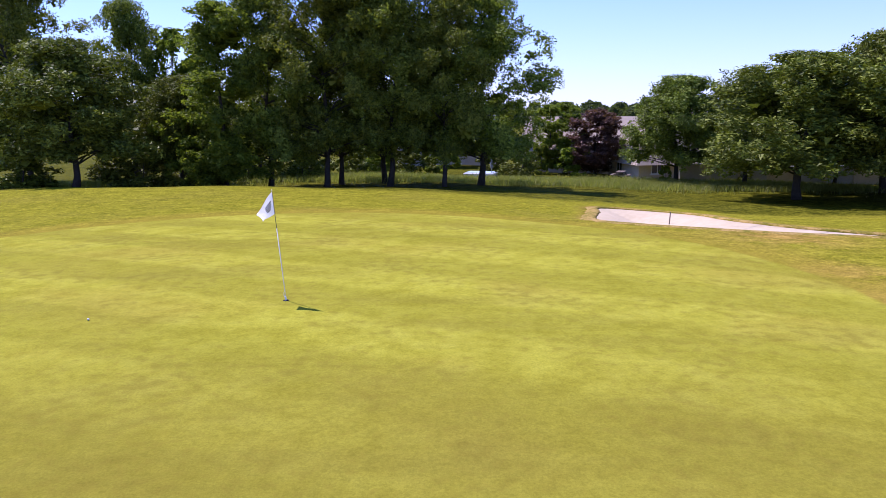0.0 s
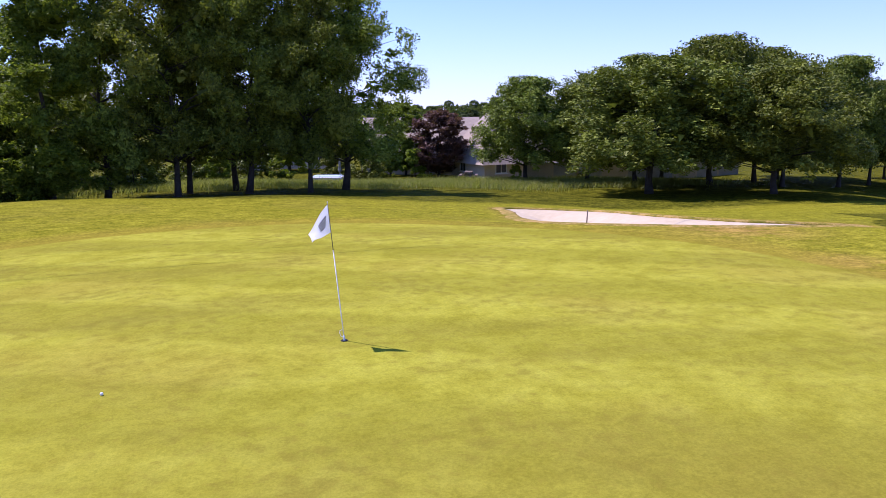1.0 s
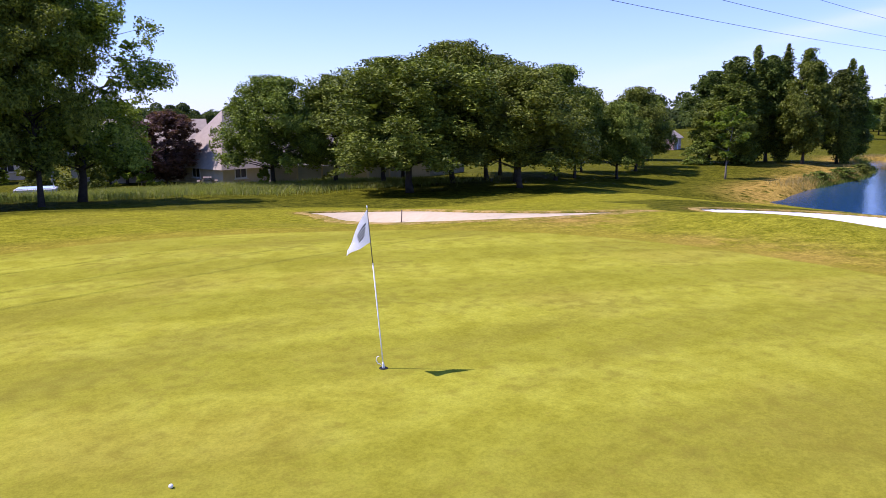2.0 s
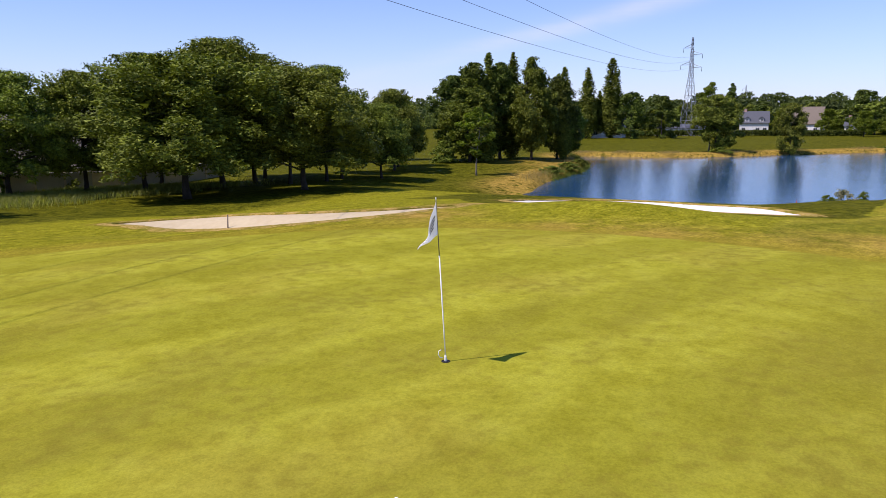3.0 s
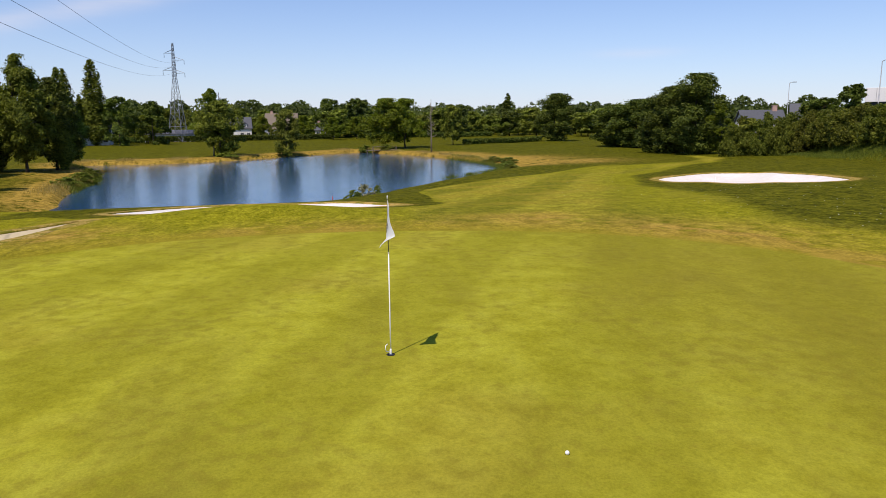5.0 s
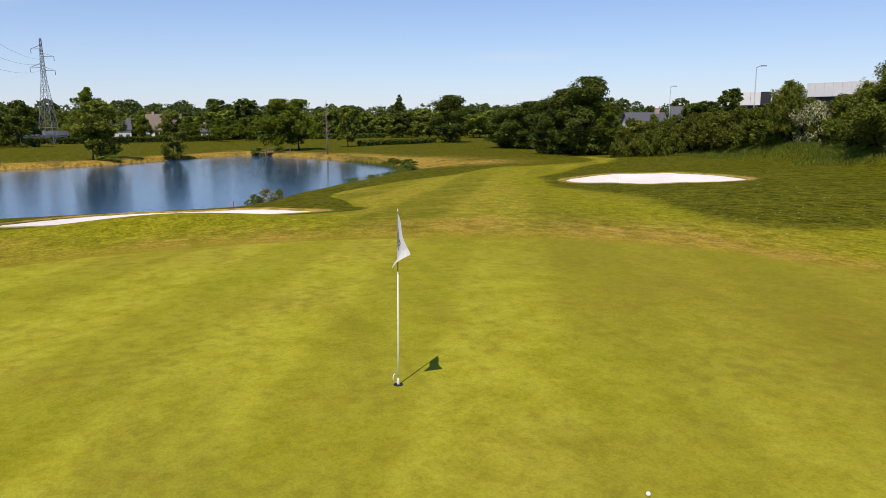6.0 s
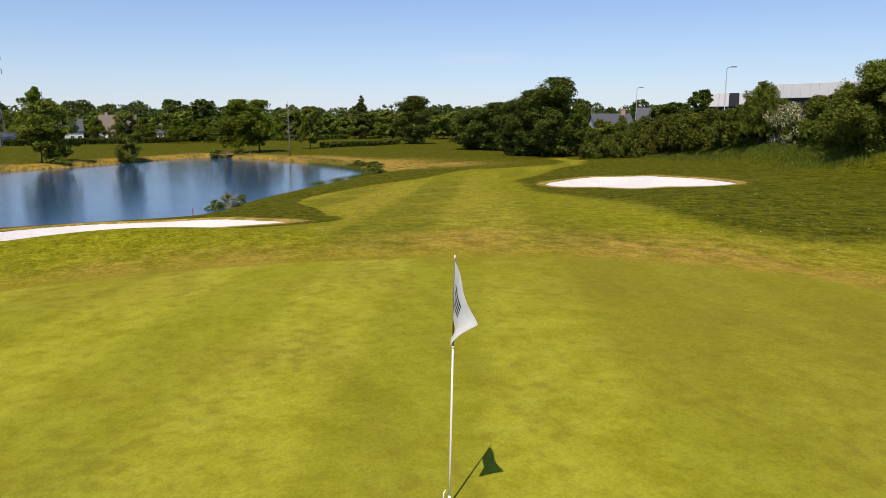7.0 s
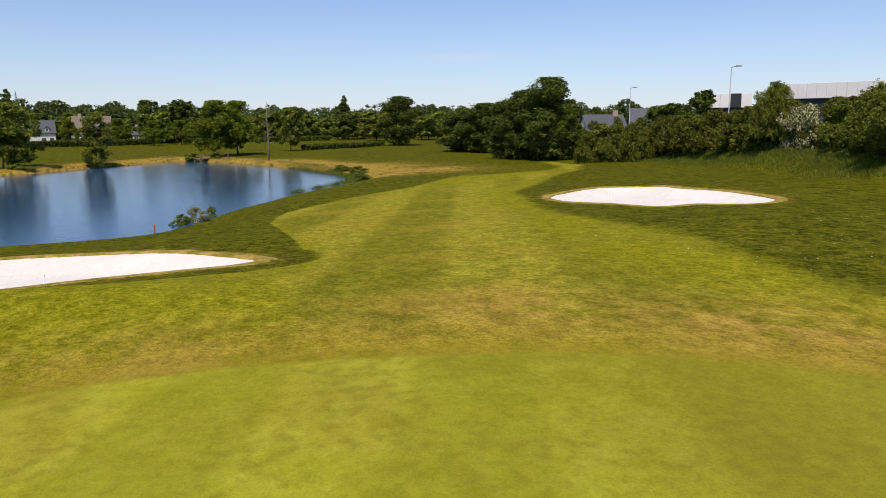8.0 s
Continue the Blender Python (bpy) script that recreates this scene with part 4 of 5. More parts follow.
# reeds and shrubs at the water's edge
for key, x, y, hh, rr in [("blossom", 57.0, 10.9, 1.3, 1.0), ("bush0", 56.0, 12.2, 0.9, 0.9), ("bush1", 60.0, 9.6, 0.9, 0.6), ("bush0", 93, -12.0, 1.1, 1.8), ("bush1", 99, -13.2, 1.2, 2.0), ("bush0", 105, -12, 1.0, 1.8), ("bush1", 88, -11, 0.9, 1.5),
                          ("bush0", 126.0, 33.0, 1.0, 2.4), ("bush1", 133.5, 21.0, 0.9, 2.0), ("bush0", 149, 6.5, 1.6, 2.4), ("bush1", 145, 2.6, 1.4, 2.0), ("bush1", 76, 42.5, 0.9, 1.8), ("bush0", 70, 42.0, 0.8, 1.6), ("bush1", 84, 44, 0.9, 1.6)]:
    plant(key, x, y, hh, rr, group="shrubs at the water's edge")


def grass_patch(name, spots, count, tall, mat, label, seed, keep=None, lean=0.75):
    """Tall blades in soft patches: (x, y, radius x, radius y) each."""
    rng = np.random.default_rng(seed)
    per = count // len(spots)
    P = []
    for cx, cy, rx, ry in spots:
        d = rng.normal(size=(per, 2)) * 0.5
        P.append(np.stack([cx + d[:, 0] * rx, cy + d[:, 1] * ry], 1))
    P = np.concatenate(P)
    if keep is not None:
        P = P[keep(P[:, 0], P[:, 1])]
    k = len(P)
    z = ground_z(P[:, 0], P[:, 1])
    hh = tall * (0.5 + 0.8 * rng.random(k))
    ang = rng.random(k) * math.tau
    w = 0.017 * (0.7 + 0.8 * rng.random(k)) * (tall / 0.6) ** 0.5
    side = np.stack([np.cos(ang) * w, np.sin(ang) * w, np.zeros(k)], 1)
    base = np.stack([P[:, 0], P[:, 1], z - 0.03], 1)
    bend = rng.normal(size=(k, 2)) * lean * hh[:, None] * 0.6
    tip = base + np.stack([bend[:, 0], bend[:, 1], hh], 1)
    mid = base + np.stack([bend[:, 0] * 0.3, bend[:, 1] * 0.3, hh * 0.6], 1)
    V = np.stack([base - side * 0.6, mid + side, tip, mid - side], 1).reshape(-1, 3)
    return tagged(link_mesh(name, faces_mesh(name, V), mat), label, "grass", kind="stuff")


grass_patch("meadow_grass", [(-12 + 4.5 * i, 57.5 + 1.2 * (i % 3), 6, 4.5) for i in range(10)] + [(-22 - 5 * i, 50, 6, 3) for i in range(3)], 70000, 0.50, TALL_GRASS, "unmown seeding meadow grass behind the trees", 41)
grass_patch("bank_grass", [(a[0] * (1 - f) + b[0] * f - 0.6, a[1] * (1 - f) + b[1] * f - 1.6, 4, 2.6) for a, b in zip(FOOT, FOOT[1:]) for f in (0.0, 0.33, 0.66)], 46000, 0.36, OLIVE_LEAF, "long rough grass on the bank under the hedge", 42)
grass_patch("shore_grass", [(float(p[0] + q[0]), float(p[1] + q[1]), 4, 2.2) for p, q in zip(POND[::3], (POND - POND.mean(0))[::3] * 0.03) if p[0] > 62], 22000, 0.4, DRY_GRASS, "dry straw-coloured grass along the pond's bank", 43, lambda x, y: (edge_distance(x, y, POND) > 0.2) & ((x > 103) | (y > 12)))


grass_patch("bank_reeds", [(float(p[0]), float(p[1]), 3.0, 1.4) for p in POND if 76 < p[0] < 118 and p[1] < 0] + [(float(p[0]), float(p[1]), 2.4, 1.6) for p in POND if 66 < p[0] < 112 and p[1] > 38], 16000, 0.5, BROOM_LEAF, "green reeds and rank grass overhanging the pond", 44, lambda x, y: np.abs(edge_distance(x, y, POND) - 0.5) < 1.0)


def daisies():
    """Small white flowers scattered in the rough."""
    rng = np.random.default_rng(51)
    P = []
    for cx, cy, sx, sy, k in ((17, -6.5, 6, 3.5, 70), (26, -9, 8, 4, 60), (9, -2.5, 3, 1.5, 25)):
        P.append(np.stack([cx + rng.normal(size=k) * sx, cy + rng.normal(size=k) * sy], 1))
    P = np.concatenate(P)
    z = ground_z(P[:, 0], P[:, 1]) + 0.05
    c = np.stack([P[:, 0], P[:, 1], z], 1)
    r = (0.016 + 0.014 * rng.random(len(c)))[:, None]
    V = np.stack([c + r * np.array(d) for d in ((1, 0, 0.1), (0, 1, -0.1), (-1, 0, 0.1), (0, -1, -0.1))], 1).reshape(-1, 3)
    return tagged(link_mesh("daisies", faces_mesh("daisies", V), WHITE_PAINT), "small white daisies scattered in the rough grass", "flowers", kind="stuff")


daisies()


# ---- the flag in the hole ----
HOLE = Vector((-2.98, 13.06, 0.0))


def build_flagstick():
    root = empty("flagstick", Matrix.Translation((HOLE.x, HOLE.y, gz(HOLE.x, HOLE.y))))
    tip = Vector((-0.18, 0.02, 2.13))
    at = lambda s: tip * s
    bm = bmesh.new()
    tube(bm, [at(-0.04), at(0.2), at(0.655)], [0.0085, 0.0085, 0.008], 12)
    tube(bm, [at(0.655), at(0.662)], [0.0100, 0.0100], 12)
    part("lower_pole", bm, WHITE_PAINT, root, "white painted lower pole", True)
    bm = bmesh.new()
    tube(bm, [at(0.66), at(0.995)], [0.0065, 0.0055], 10)
    part("upper_rod", bm, ROD, root, "thin weathered upper rod", True)
    bm = bmesh.new()
    tube(bm, [at(0.99), at(1.0), at(1.008)], [0.007, 0.008, 0.004], 10)
    part("cap", bm, WHITE_PAINT, root, "", True)
    bm = bmesh.new()
    tube(bm, [at(0.0), at(0.012), at(0.03), at(0.04)], [0.019, 0.019, 0.015, 0.012], 14)
    part("ferrule", bm, WHITE_PAINT, root, "white plastic ferrule in the cup", True)
    bm = bmesh.new()
    hook = [(-0.02, 0.03, 0.05), (-0.045, 0.06, 0.06), (-0.06, 0.075, 0.10), (-0.055, 0.07, 0.145), (-0.035, 0.045, 0.16)]
    tube(bm, hook, [0.006] * 5, 8)
    part("ball_lifter", bm, WHITE_PAINT, root, "bent white ball lifter hook", True)
    # the flag: hoist along the rod, fly end sagging in a light wind
    hoist, nu, nv = 0.42, 26, 18

    def cloth(u, v):
        p = at(0.985) + (at(0.985 - hoist / 2.13) - at(0.985)) * v
        L = 0.58
        sag = 0.42 * u ** 1.15
        out = Vector((-0.99, 0.13, 0)) * (L * 0.50 * u)
        side = Vector((-0.13, -0.99, 0)) * (u * (0.08 - 0.15 * v) + 0.026 * math.sin(7 * u + 3.5 * v + 1) * u)
        return p + out + side + Vector((0, 0, -sag * (1 - 0.6 * v) + 0.02 * math.sin(6 * u + 3 * v) * u))

    def sheet(u0, u1, v0, v1, ku, kv, lift):
        bm = bmesh.new()
        grid = []
        for i in range(ku + 1):
            row = []
            for j in range(kv + 1):
                u, v = u0 + (u1 - u0) * i / ku, v0 + (v1 - v0) * j / kv
                p = cloth(u, v)
                du, dv = cloth(u + 1e-3, v) - p, cloth(u, v + 1e-3) - p
                row.append(bm.verts.new(p + du.cross(dv).normalized() * lift))
            grid.append(row)
        for i in range(ku):
            for j in range(kv):
                bm.faces.new((grid[i][j], grid[i + 1][j], grid[i + 1][j + 1], grid[i][j + 1]))
        return bm
    bm = sheet(0, 1, 0, 1, nu, nv, 0.0)
    bmesh.ops.solidify(bm, geom=bm.faces[:], thickness=0.0015)
    flag = part("flag", bm, CLOTH, root, "white cloth flag with black printed bars", True)
    for k in range(4):
        for lift in (0.003, -0.0035):
            bm = sheet(0.14 + 0.03 * k, 0.56 - 0.02 * k, 0.32 + 0.105 * k, 0.375 + 0.105 * k, 8, 2, lift)
            part("printed_bar", bm, DARK_PAINT, flag, "black printed bar", True)
    return tagged(root, "white flagstick leaning a little, flag stirring in the wind", "flagstick")


build_flagstick()


def build_hole():
    root = empty("hole_cup", Matrix.Translation((HOLE.x, HOLE.y, gz(HOLE.x, HOLE.y))))
    # flat near-black disc on the turf: the hole's inner shade as colour
    bm = bmesh.new()
    tube(bm, [(0, 0, 0.003), (0, 0, 0.005)], [0.054, 0.054], 24)
    part("cup_floor", bm, HOLE_DARK, root)
    bm = bmesh.new()
    k = 28
    a = [[bm.verts.new((math.cos(i * math.tau / k) * r, math.sin(i * math.tau / k) * r, zz)) for i in range(k)] for r, zz in ((0.052, 0.004), (0.054, 0.007), (0.057, 0.007), (0.059, 0.002))]
    for p, q in zip(a, a[1:]):
        for i in range(k):
            bm.faces.new((p[i], p[(i + 1) % k], q[(i + 1) % k], q[i]))
    part("rim", bm, HOLE_DARK, root)
    return tagged(root, "hole in the putting green with a dark rim", "golf hole")


build_hole()


def build_ball(x, y):
    bm = bmesh.new()
    bmesh.ops.create_icosphere(bm, subdivisions=3, radius=0.0214)
    for i, v in enumerate(bm.verts):
        if i % 3 == 0:
            v.co *= 0.985
    ob = part("golf_ball", bm, WHITE_PAINT, smooth=True)
    ob.location = (x, y, gz(x, y) + 0.020)
    return tagged(ob, "white dimpled golf ball lying on the green", "golf ball")


build_ball(-6.13, 11.65)


def build_stake(x, y, height, lean, label, mat):
    z = gz(x, y)
    root = empty("bunker_stake", Matrix.Translation((x, y, z)) @ pose(0, 0, 0, lean, lean * 0.6, 20))
    bm = bmesh.new()
    tube(bm, [(0, 0, -0.2), (0, 0, height * 0.6), (0, 0, height)], [0.03, 0.028, 0.022], 8)
    part("post", bm, mat, root, smooth=True)
    bm = bmesh.new()
    tube(bm, [(0, 0, height), (0, 0, height + 0.03)], [0.03, 0.02], 8)
    part("cap", bm, mat, root, smooth=True)
    return tagged(root, label, "stake", "bunker stakes")


build_stake(8.6, 29.8, 1.15, 2, "thin dark stake standing in the sand bunker", TIMBER)
build_stake(20.7, 16.8, 0.95, 3, "thin pale stake standing in the sand bunker", WHITE_PAINT)
build_stake(36.9, -13.6, 1.0, 2, "thin pale stake standing in the sand bunker", WHITE_PAINT)


# ---- houses ----
def pane_window(root, m, w, hh, mat=None):
    """A framed window on the wall face of m (x along the wall, z up, -y outwards)."""
    win = empty("window", m)
    win.parent = root
    bm = bmesh.new()
    for lo, hi in (((-w / 2, -0.05, 0), (-w / 2 + 0.08, 0.02, hh)), ((w / 2 - 0.08, -0.05, 0), (w / 2, 0.02, hh)), ((-w / 2 + 0.08, -0.05, hh - 0.08), (w / 2 - 0.08, 0.02, hh)),
                   ((-w / 2 + 0.08, -0.05, 0), (w / 2 - 0.08, 0.02, 0.08)), ((-0.035, -0.045, 0.08), (0.035, 0.02, hh - 0.08))):
        add_box(bm, lo, hi)
    part("window_frame", bm, FRAME_WHITE, win)
    bm = bmesh.new()
    add_box(bm, (-w / 2 + 0.08, -0.02, 0.08), (w / 2 - 0.08, 0.0, hh - 0.08))
    part("pane", bm, GLASS, win)
    bm = bmesh.new()
    add_box(bm, (-w / 2 - 0.1, -0.14, -0.08), (w / 2 + 0.1, -0.003, -0.003))
    part("window_sill", bm, FRAME_WHITE, win)
    return win


def build_house(x, y, turn, length, depth, eave, ridge, wall_mat, roof_mat, label, windows=4, chimney=True, dormers=0, upper=False, z=None, hip=0.0):
    """A gabled house: length along its x, ridge along x."""
    z = gz(x, y) if z is None else z
    root = empty("house", Matrix.Translation((x, y, z - 0.1)) @ pose(0, 0, 0, 0, 0, turn))
    L, D = length / 2, depth / 2
    bm = bmesh.new()
    prof = [(-D, 0), (D, 0), (D, eave), (0, eave + 0.01 if hip else ridge - 0.15), (-D, eave)]
    a = [bm.verts.new((-L, p, q)) for p, q in prof]
    b_ = [bm.verts.new((L, p, q)) for p, q in prof]
    bm.faces.new(list(reversed(a)))
    bm.faces.new(b_)
    for i in range(5):
        j = (i + 1) % 5
        bm.faces.new((a[i], a[j], b_[j], b_[i]))
    bmesh.ops.recalc_face_normals(bm, faces=bm.faces[:])
    part("wall", bm, wall_mat, root)
    slope = (ridge - eave) / D
    o = 0.45
    if hip:
        bm = bmesh.new()
        zb = eave - slope * o
        low = [bm.verts.new(p) for p in ((-L - o, -D - o, zb), (L + o, -D - o, zb), (L + o, D + o, zb), (-L - o, D + o, zb))]
        top = [bm.verts.new(p) for p in ((-L - o + hip * D, 0, ridge), (L + o - hip * D, 0, ridge))]
        for f in ((low[0], low[1], top[1], top[0]), (low[2], low[3], top[0], top[1]), (low[1], low[2], top[1]), (low[3], low[0], top[0])):
            bm.faces.new(f)
        bm.faces.new(list(reversed(low)))
        bmesh.ops.recalc_face_normals(bm, faces=bm.faces[:])
        part("roof", bm, roof_mat, root)
    for side in () if hip else (-1, 1):
        bm = bmesh.new()
        pts = [(side * (D + o), eave - slope * o), (0, ridge), (0, ridge + 0.16), (side * (D + o), eave - slope * o + 0.16)]
        c1 = [bm.verts.new((-L - 0.35, p, q)) for p, q in pts]
        c2 = [bm.verts.new((L + 0.35, p, q)) for p, q in pts]
        bm.faces.new(c1)
        bm.faces.new(list(reversed(c2)))
        for i in range(4):
            j = (i + 1) % 4
            bm.faces.new((c1[j], c1[i], c2[i], c2[j]))
        bmesh.ops.recalc_face_normals(bm, faces=bm.faces[:])
        part("roof", bm, roof_mat, root)
    if chimney:
        bm = bmesh.new()
        add_box(bm, (L * 0.55, -0.3, ridge - 0.9), (L * 0.55 + 0.9, 0.3, ridge + 0.9), bevel=0.02)
        add_box(bm, (L * 0.55 - 0.06, -0.36, ridge + 0.9), (L * 0.55 + 0.96, 0.36, ridge + 1.0))
        part("chimney", bm, BRICK_PINK, root)
    for side in (-1, 1):
        for i in range(windows):
            u = -L + length * (i + 0.5) / windows
            turn2 = Matrix.Translation((u, side * (D + 0.0), 0.9)) @ pose(0, 0, 0, 0, 0, 0 if side < 0 else 180)
            if i == windows // 2:
                bm = bmesh.new()
                add_box(bm, (u - 0.5, side * D - 0.06, 0.1), (u + 0.5, side * D + 0.06, 2.2), bevel=0.02)
                part("door", bm, FRAME_WHITE, root)
            else:
                pane_window(root, turn2, 1.3, 1.25)
            if upper and eave > 4.5:
                pane_window(root, Matrix.Translation((u, side * D, 3.5)) @ pose(0, 0, 0, 0, 0, 0 if side < 0 else 180), 1.1, 1.2)
    for side in (-1, 1):
        pane_window(root, Matrix.Translation((side * L, 0, 0.9 if hip else max(eave * 0.5, 1.0))) @ pose(0, 0, 0, 0, 0, 90 * side), 1.2, 1.3)
    for i in range(dormers):
        u = -L + length * (i + 0.5) / dormers
        for side in (-1, 1):
            bm = bmesh.new()
            y0, y1 = side * D * 0.95, side * D * 0.3
            zz = eave + 0.25
            add_box(bm, (u - 0.7, min(y0, y1), zz - 0.3), (u + 0.7, max(y0, y1), zz + 1.2))
            dm = part("dormer", bm, wall_mat, root)
            bm = bmesh.new()
            ridge_pts = [(u - 0.95, zz + 1.1), (u + 0.95, zz + 1.1), (u, zz + 1.9)]
            f = [bm.verts.new((p, y0 + side * 0.2, q)) for p, q in ridge_pts]
            g = [bm.verts.new((p, y1 - side * 0.6, q)) for p, q in ridge_pts]
            bm.faces.new(f)
            bm.faces.new(list(reversed(g)))
            for k in range(3):
                bm.faces.new((f[k], g[k], g[(k + 1) % 3], f[(k + 1) % 3]))
            bmesh.ops.recalc_face_normals(bm, faces=bm.faces[:])
            part("dormer_roof", bm, roof_mat, dm)
            w = pane_window(dm, Matrix.Translation((u, y0, zz)) @ pose(0, 0, 0, 0, 0, 0 if side < 0 else 180), 0.8, 0.95)
    return tagged(root, label, "house")


build_house(29.1, 76.0, 15, 30, 8, 2.3, 7.0, STONE_CREAM, TILE, "long cream rendered house with a hipped beige tiled roof", 8, hip=0.9)
build_house(12.2, 80.9, -15, 12, 8.0, 2.6, 5.9, STONE_CREAM, TILE, "cream house with a beige tiled roof among garden trees", 4, chimney=False)
build_house(-3.5, 92.0, 8, 12, 8, 2.8, 6.0, RENDER_WHITE, SLATE, "white house glimpsed between the tree trunks", 4)
build_house(112, 93, 25, 7, 7, 2.5, 5.0, BRICK_PINK, TILE, "small pink house behind the trees", 3)
build_house(206, 80.5, 100, 9, 8, 3.0, 6.6, RENDER_WHITE, SLATE, "white house with a slate roof beyond the pond", 4)
build_house(232, 66, 100, 16, 8, 2.6, 3.6, RENDER_WHITE, SLATE, "long low white house beyond the pond", 6, chimney=False)
build_house(278, 50.0, 100, 9.5, 8, 4.0, 7.8, RENDER_WHITE, SLATE, "two-storey white house with a slate roof", 4, dormers=2)
build_house(279, 33.5, 84, 12, 9, 3.8, 9.2, RENDER_WHITE, TILE_BROWN, "white house with a steep brown roof", 4)
build_house(280, 17, 85, 7, 7, 3.0, 5.4, RENDER_WHITE, SLATE, "small white house behind park trees", 3)
build_house(123.5, -70.5, 258, 8, 8, 5.2, 9.0, RENDER_WHITE, SLATE, "white house with a grey slate roof and dormers", 3, dormers=2, chimney=True, z=-4.6)
build_house(121, -79, 240, 6, 9, 5.6, 10.2, RENDER_WHITE, SLATE, "white house with a high grey slate roof behind the hedge", 3, chimney=False, z=-4.6)


def build_garden_wall(x0, y0, x1, y1, hh):
    """A wall of cast panels between posts, with a coping, in steps down the slope."""
    L, ang = math.hypot(x1 - x0, y1 - y0), math.degrees(math.atan2(y1 - y0, x1 - x0))
    zs = [gz(x0 + (x1 - x0) * k / 10, y0 + (y1 - y0) * k / 10) for k in range(11)]
    root = empty("garden_wall", Matrix.Translation((x0, y0, 0)) @ pose(0, 0, 0, 0, 0, ang))
    n = int(L / 2.4)
    for k in range(n):
        u0, u1 = L * k / n, L * (k + 1) / n
        z = float(np.interp((u0 + u1) / 2 / L * 10, range(11), zs))
        bm = bmesh.new()
        add_box(bm, (u0 + 0.10, -0.05, z - 0.3), (u1 - 0.10, 0.05, z + hh), bevel=0.01)
        part("panel", bm, RENDER_GREY if k % 3 else STONE_CREAM, root)
        bm = bmesh.new()
        add_box(bm, (u0 - 0.10, -0.10, z - 0.3), (u0 + 0.098, 0.10, z + hh + 0.12), bevel=0.015)
        part("post", bm, STONE_CREAM, root)
        bm = bmesh.new()
        add_box(bm, (u0 + 0.10, -0.09, z + hh + 0.002), (u1 - 0.102, 0.09, z + hh + 0.07), bevel=0.012)
        part("coping", bm, RENDER_GREY, root)
    return tagged(root, "pale grey and cream rendered garden wall behind the trees", "wall")


build_garden_wall(18.5, 64.6, 42, 66.8, 1.55)


def build_hall(x, y, turn, length, depth, hh, label, dark=()):
    root = empty("industrial_building", Matrix.Translation((x, y, -2.5)) @ pose(0, 0, 0, 0, 0, turn))
    bm = bmesh.new()
    add_box(bm, (-length / 2, -depth / 2, 0), (length / 2, depth / 2, hh - 1.9))
    part("wall", bm, DARK_PAINT, root, "dark lower wall")
    n = int(length / 1.2)
    for i in range(n):
        bm = bmesh.new()
        u = -length / 2 + length * i / n
        add_box(bm, (u, -depth / 2 - 0.35, hh - 1.9), (u + length / n - 0.03, -depth / 2, hh), bevel=0.02)
        part("cladding_panel", bm, DARK_PAINT if i in dark else CLADDING, root)
    bm = bmesh.new()
    add_box(bm, (-length / 2, -depth / 2 + 0.003, hh - 1.9), (length / 2, depth / 2, hh - 0.1))
    part("roof", bm, CLADDING, root)
    return tagged(root, label, "building")


build_hall(62.8, -73.9, 198.4, 24, 14, 10.4, "long industrial hall with a pale metal fascia")
build_hall(80.5, -63.2, 227, 5.4, 8, 9.4, "small pale flat-roofed annex", dark=(2,))


def build_street_lamp(x, y, height, turn):
    root = empty("street_lamp", Matrix.Translation((x, y, gz(x, y))) @ pose(0, 0, 0, 0, 0, turn))
    bm = bmesh.new()
    tube(bm, [(0, 0, -0.2), (0, 0, 0.6), (0, 0, 0.62), (0, 0, height)], [0.10, 0.10, 0.075, 0.045], 10)
    part("pole", bm, STEEL, root, smooth=True)
    bm = bmesh.new()
    tube(bm, [(0, 0, height - 0.05), (0.25, 0, height + 0.1), (0.6, 0, height + 0.16)], [0.045, 0.04, 0.035], 8)
    part("arm", bm, STEEL, root, smooth=True)
    bm = bmesh.new()
    add_box(bm, (0.5, -0.16, height + 0.1), (1.2, 0.16, height + 0.24), bevel=0.04)
    part("lamp_head", bm, STEEL, root)
    return tagged(root, "tall galvanised street lamp behind the hedge", "street lamp", "street lamps")


build_street_lamp(67, -50.5, 9.6, 250)
build_street_lamp(111, -68, 11.5, 250)


